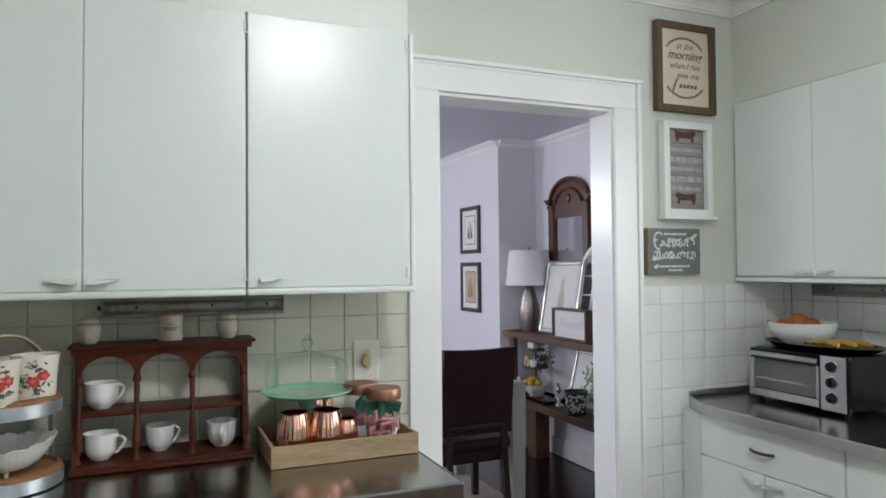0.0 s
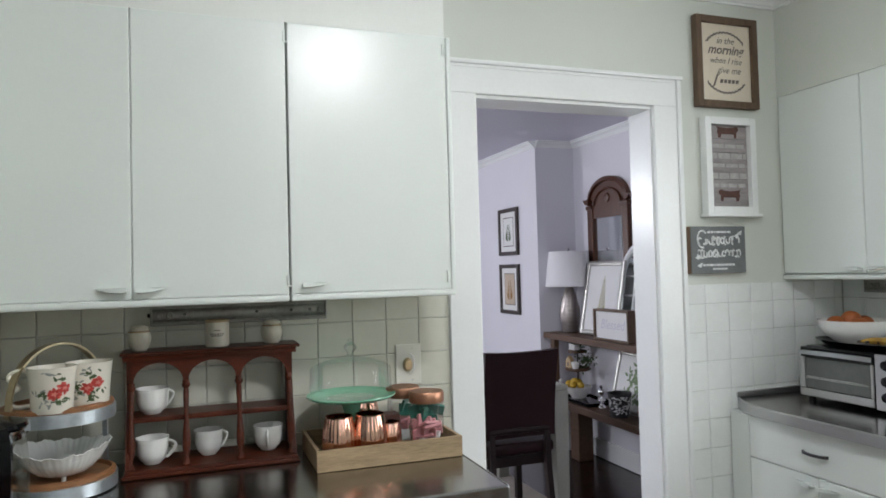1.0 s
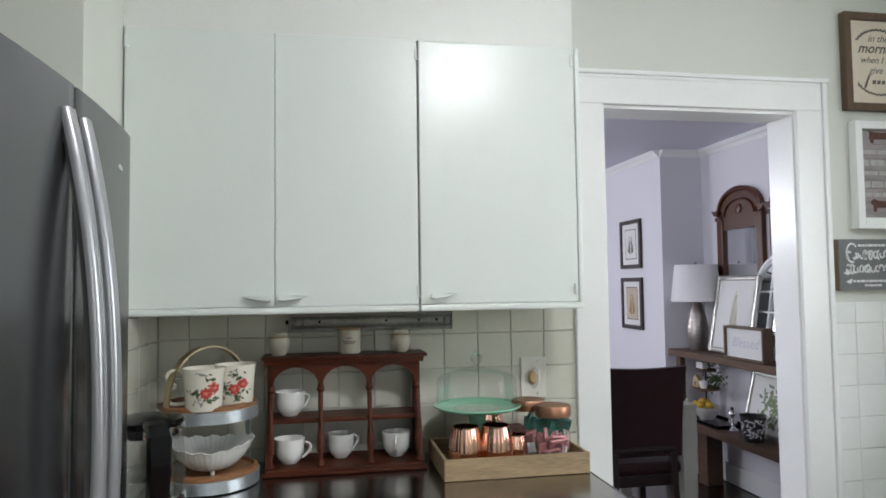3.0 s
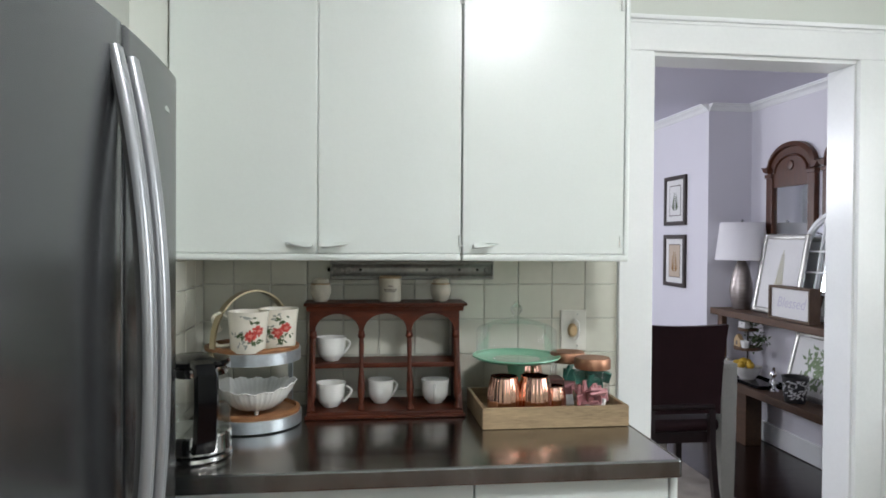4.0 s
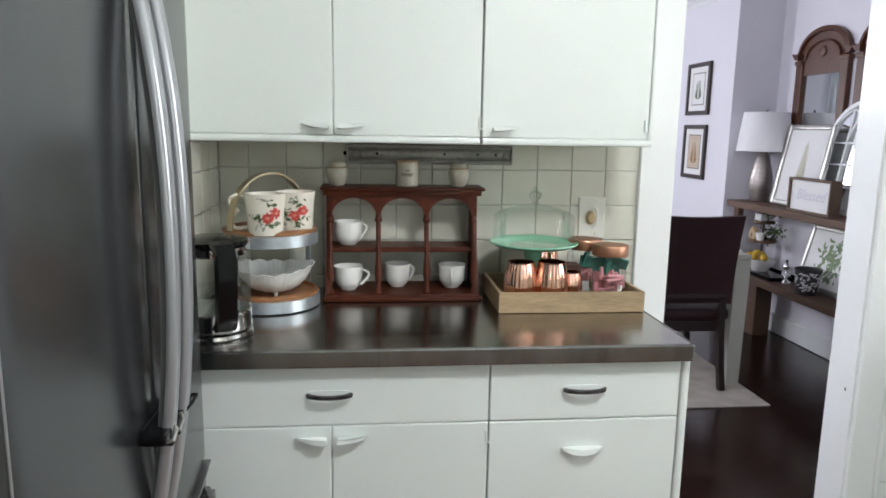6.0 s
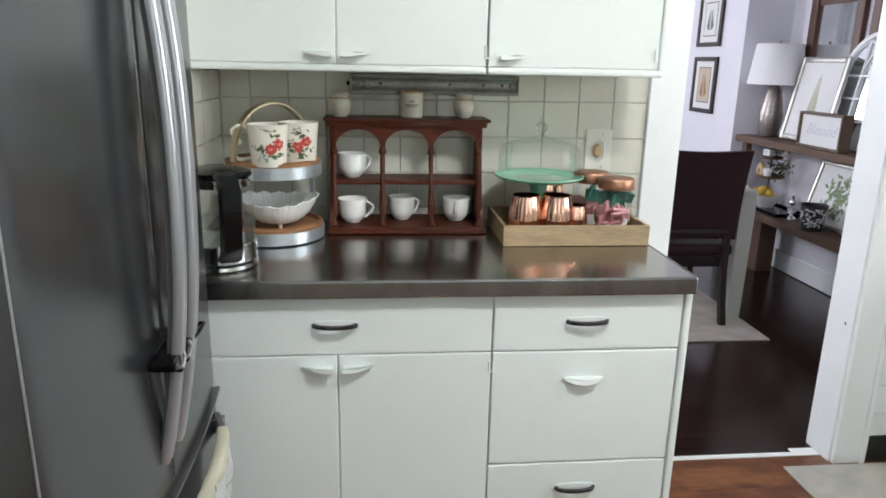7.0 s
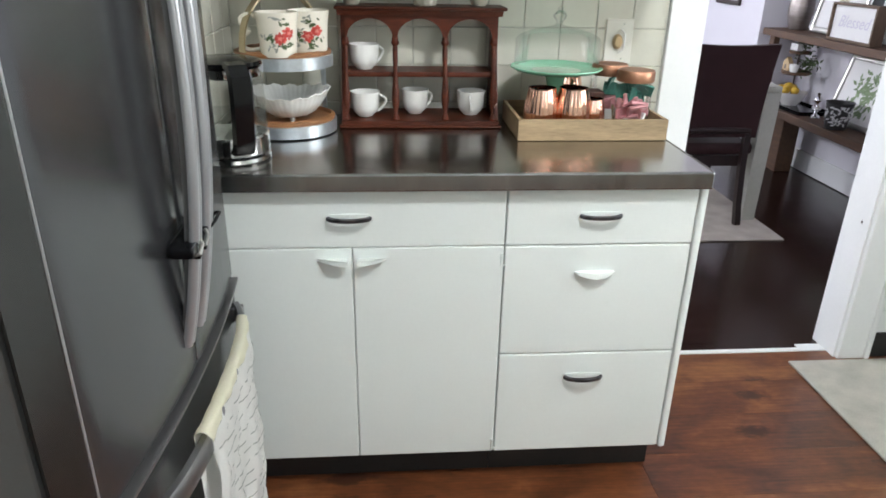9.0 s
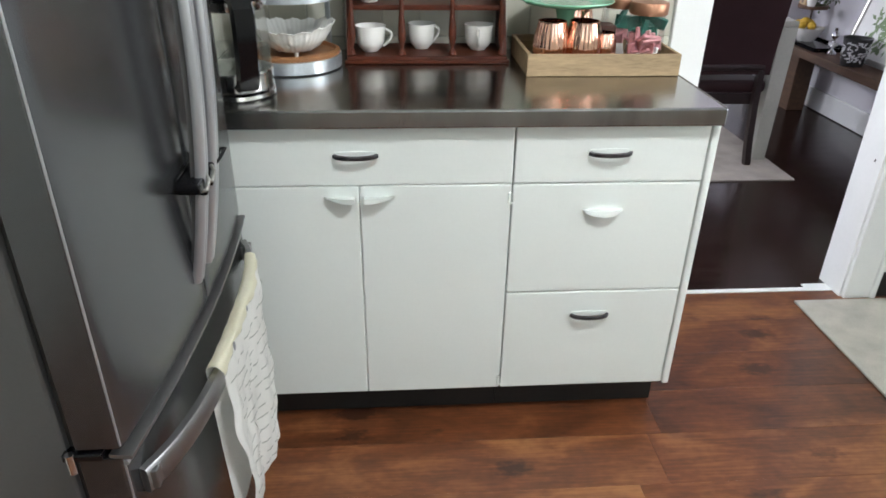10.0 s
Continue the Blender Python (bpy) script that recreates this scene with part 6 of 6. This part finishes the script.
hs_ = thing("house_ornament", 2.37, 2.385, LZ + 0.2345, "small tan wooden house ornament", "ornament")
part("block", slab([(-0.035, 0), (0.035, 0), (0.035, 0.05), (0, 0.085), (-0.035, 0.05)], 0.03, "yz", -0.015), M_TAN, hs_)
part("doorway", slab([(-0.009, 0.01), (0.009, 0.01), (0.009, 0.035), (0, 0.042), (-0.009, 0.035)], -0.002, "yz", -0.0155), M_INK, hs_)
wc = thing("white_cup", 2.37, 2.305, LZ + 0.2345, "small white cup on the tiered stand", "cup")
part("cup", lathe([(0, 0), (0.022, 0), (0.03, 0.03), (0.032, 0.05), (0.029, 0.05), (0, 0.008)], 24), M_CERAMIC, wc)
wt = thing("wooden_tag", 2.4, 2.37, LZ + 0.3625, "small white wooden block on the top tier", "ornament")
part("block", boxes((-0.02, 0.02, -0.04, 0.04, 0, 0.045), bevel=0.003), M_PAPER, wt)


def leafy(name, x, y, z, spread, count, label, size=0.03, seed=1):
    g = thing(name, x, y, z, label, "plant")
    rng = random.Random(seed)
    for s in range(4):
        a = rng.uniform(0, 6.28)
        part("stem", sweep([(0, 0, 0), (spread * 0.3 * math.cos(a), spread * 0.3 * math.sin(a), spread * 0.5), (spread * 0.6 * math.cos(a), spread * 0.6 * math.sin(a), spread * 0.7)], round_section(0.0015, 5)), M_LEAF, g)
    for k in range(count):
        d = Vector((rng.gauss(0, 1), rng.gauss(0, 1), rng.gauss(0.3, 0.8)))
        d = d.normalized() * spread * rng.uniform(0.25, 1.0)
        l = size * rng.uniform(0.6, 1.2)
        bm = bmesh.new()
        bm.faces.new([bm.verts.new(p) for p in ((0, 0, 0), (l * 0.5, l * 0.28, 0.004), (l, 0, -0.004), (l * 0.5, -l * 0.28, 0.004))])
        p = part("leaf", bm, M_LEAF, g)
        p.matrix_basis = Matrix.Translation(d + Vector((0, 0, spread * 0.5))) @ pose(0, 0, 0, rng.uniform(-60, 60), rng.uniform(-60, 60), rng.uniform(0, 360))
    return g


leafy("greenery", 2.45, 2.3, LZ + 0.234, 0.085, 110, "green leafy sprigs tucked into the tiered stand", 0.032, 2)
leafy("greenery", 2.44, 2.33, LZ + 0.3625, 0.07, 80, "green leafy sprigs tucked into the tiered stand", 0.03, 3)
gb = thing("goose_ornament", 2.33, 2.46, LZ + 0.001, "small white ceramic bottle ornament", "ornament")
part("body", lathe([(0, 0), (0.03, 0), (0.034, 0.02), (0.028, 0.06), (0.012, 0.09), (0.01, 0.12), (0.015, 0.135), (0, 0.145)], 24), M_CERAMIC, gb)

fl = thing("silver_finial", 2.4, 2.02, LZ + 0.001, "polished silver turned candlestick", "candlestick")
part("turning", lathe([(0, 0), (0.032, 0), (0.03, 0.01), (0.012, 0.02), (0.01, 0.03), (0.028, 0.05), (0.026, 0.07), (0.01, 0.082), (0.01, 0.09), (0.024, 0.108), (0.02, 0.124), (0.008, 0.134), (0.012, 0.145), (0, 0.155)], 28), M_CHROME, fl)
bp = thing("leaf_picture", 0, 0, 0, "green leaf print in a silver frame leaning on the wall", "picture")
bp.matrix_world = pose(2.44, 1.74, LZ + 0.006, 0, 14, 0)
w, h = 0.225, 0.4
for a, b, c, d in ((-w, -w + 0.03, 0, h), (w - 0.03, w, 0, h), (-w + 0.03, w - 0.03, 0, 0.03), (-w + 0.03, w - 0.03, h - 0.03, h)):
    part("frame_rail", boxes((-0.022, 0, a, b, c, d), bevel=0.006), M_SILVERFRAME, bp)
part("paper", boxes((-0.01, -0.002, -w + 0.03, w - 0.03, 0.03, h - 0.03)), M_PAPER, bp)
M_LEAFPRINT = shade("leaf_print", (0.22, 0.3, 0.16), 0.7, var=0.5, scale=25, bump=0.0)
rng = random.Random(21)
for k in range(150):
    cy, cz, a, l = rng.gauss(-0.03, 0.06), 0.2 + rng.gauss(0, 0.08), rng.uniform(-2.6, 2.6), rng.uniform(0.03, 0.06)
    if abs(cy) > w - 0.09 or not 0.08 < cz < h - 0.09:
        continue
    pts = [(0, 0), (l * 0.5, l * 0.2), (l, 0), (l * 0.5, -l * 0.2)]
    part("printed_leaf", slab([(cy + p * math.cos(a) - q * math.sin(a), cz + p * math.sin(a) + q * math.cos(a)) for p, q in pts], -0.0005 - 0.000006 * k, "yz", -0.0104), M_LEAFPRINT, bp, smooth=False)
pl = thing("patterned_planter", 2.345, 1.72, LZ + 0.001, "black planter with white damask pattern", "planter")
part("pot", lathe([(0, 0), (0.055, 0), (0.06, 0.01), (0.075, 0.15), (0.078, 0.155), (0.07, 0.152), (0.055, 0.02), (0, 0.02)], 32), M_PATTERN, pl)
prof = [(0.06, 0.01), (0.075, 0.15)]
rng = random.Random(8)
for k in range(110):
    bm = bmesh.new()
    petal(bm, prof, rng.uniform(0, 6.28), rng.uniform(0.025, 0.135), 0, 0, rng.uniform(0.006, 0.013), rng.uniform(0.003, 0.005), rng.uniform(0, 3.1), 0.0008 + 0.00001 * k)
    part("painted_scroll", bm, M_CHALK, pl, smooth=False)

# curtains at the far window, seen in the mirrors
for x0 in (-1.4, 0.1):
    cu = thing("curtain", x0, NY1 - 0.06, 0.02, "sheer white curtain hanging beside the dining window", "curtain", "white curtains")
    bm = bmesh.new()
    rows = []
    for z in (0.0, 1.1, 2.2):
        rows.append([bm.verts.new((0.4 * i / 40, 0.02 * math.sin(i * 0.9), z)) for i in range(41)])
    for a, b in zip(rows, rows[1:]):
        for i in range(40):
            bm.faces.new((a[i], a[i + 1], b[i + 1], b[i]))
    bmesh.ops.solidify(bm, geom=bm.faces[:], thickness=0.003)
    part("cloth", bm, M_CURTAIN, cu)
    part("rod", sweep([(-0.05, 0, 2.22), (0.45, 0, 2.22)], round_section(0.01, 10)), M_DARKFRAME, cu)

# ---- rugs ----
mat_ob = thing("kitchen_mat", 0, 0, 0, "grey-beige low pile kitchen mat on the plank floor", "mat")
part("woven_face", boxes((1.182, 1.72, -1.75, -0.035, 0.0005, 0.009), bevel=0.003), M_MAT, mat_ob)
rug = thing("area_rug", 0, 0, 0, "beige woven area rug under the dining table", "rug")
part("woven_face", boxes((-0.6, 1.8, 1.11, 3.4, 0.0005, 0.009), bevel=0.003), M_RUG, rug)

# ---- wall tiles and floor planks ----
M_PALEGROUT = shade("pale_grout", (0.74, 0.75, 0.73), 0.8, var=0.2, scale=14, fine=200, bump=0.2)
G, T = 0.108, 0.1062


def tile_mesh(w, h, name, glaze):
    """A glazed tile lying in x and z, its face towards -y, with a soft pillowed edge."""
    bm = bmesh.new()
    e = 0.0022
    rings = []
    for inset, y in ((0, 0.0), (0, -0.0025), (e * 0.5, -0.0042), (e * 1.6, -0.005)):
        rings.append([bm.verts.new((sx * (w / 2 - inset), y, sz * (h / 2 - inset))) for sx, sz in ((-1, -1), (1, -1), (1, 1), (-1, 1))])
    for a, b in zip(rings, rings[1:]):
        for i in range(4):
            bm.faces.new((a[i], a[(i + 1) % 4], b[(i + 1) % 4], b[i]))
    bm.faces.new(rings[-1])
    return mesh_of(name, bm, glaze)


TILE_MESHES = {}


def tile_wall(parent, a0, a1, z0, z1, place, a_ref=0.455, z_ref=1.272, glaze=None):
    """Tiles between a0 and a1 along a wall and z0 and z1 up it; place(a, z) gives a tile's pose."""
    rows, cols = [], []
    for lo, hi, ref, out in ((a0, a1, a_ref, cols), (z0, z1, z_ref, rows)):
        k = math.floor((lo - ref) / G)
        while ref + k * G < hi - 0.01:
            s, e = max(lo, ref + k * G), min(hi, ref + (k + 1) * G)
            if e - s > 0.015:
                out.append((s, e))
            k += 1
    rng = random.Random(int(a0 * 100) + 7)
    for s, e in cols:
        for b, t in rows:
            w, h = round(e - s - (G - T), 4), round(t - b - (G - T), 4)
            key = (w, h, glaze is None)
            if key not in TILE_MESHES:
                TILE_MESHES[key] = tile_mesh(w, h, "tile", glaze or M_TILE)
            ob = new("tile", TILE_MESHES[key])
            ob.parent = parent
            ob.matrix_basis = place((s + e) / 2, (b + t) / 2) @ pose(0, 0, 0, rng.gauss(0, 0.25), 0, rng.gauss(0, 0.25))


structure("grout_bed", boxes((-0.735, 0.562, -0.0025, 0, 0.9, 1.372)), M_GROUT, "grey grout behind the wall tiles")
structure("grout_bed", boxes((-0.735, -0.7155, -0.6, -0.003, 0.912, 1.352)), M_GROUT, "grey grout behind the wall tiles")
structure("grout_bed", boxes((1.5, KX1, -0.0025, 0, 0.1, 1.345)), M_PALEGROUT, "pale grout behind the wall tiles")
structure("grout_bed", boxes((KX1 - 0.0025, KX1, -1.1, -0.003, 0.9, 1.372)), M_GROUT, "grey grout behind the wall tiles")
# coffee counter wall takes the tile colour with shade mixed in
tile_wall(wall_n, -0.7105, 0.56, 0.905, 1.372, lambda a, z: pose(a, -0.002, z), glaze=M_SHADETILE)
tile_wall(wall_n, 1.502, KX1 - 0.006, 0.1, 1.345, lambda a, z: pose(a, -0.002, z), 1.591, 1.272)
tile_wall(wall_stub, -0.6, -0.008, 0.914, 1.351, lambda a, z: pose(-0.7155, a, z, 0, 0, 90), -0.002, 1.272, M_SHADETILE)
tile_wall(wall_e, -1.08, -0.008, 0.93, 1.372, lambda a, z: pose(KX1 - 0.002, a, z, 0, 0, -90), -0.002, 1.272)

PW, PL = 0.18, 1.22
PLANKS = {}


def plank_mesh(length):
    if length not in PLANKS:
        bm = bmesh.new()
        box(bm, -length / 2, length / 2, -PW / 2 + 0.0002, PW / 2 - 0.0002, -0.012, 0.0, bevel=0.0005, seg=1)
        PLANKS[length] = mesh_of("plank", bm, M_PLANK, smooth=False)
    return PLANKS[length]


rng = random.Random(11)
for j in range(20):
    y = 0.04 - PW * (j + 0.5)
    x = KX0 - rng.uniform(0.1, 1.1)
    lo = KX0 + 0.002
    while x < KX1 - 0.05:
        x0, x1 = max(x, lo), min(x + PL, KX1 - 0.002)
        if x1 - x0 > 0.04:
            ob = new("plank", plank_mesh(round(x1 - x0, 3)))
            ob.parent = floor
            ob.matrix_basis = pose((x0 + x1) / 2, y, 0)
        x += PL + 0.0004
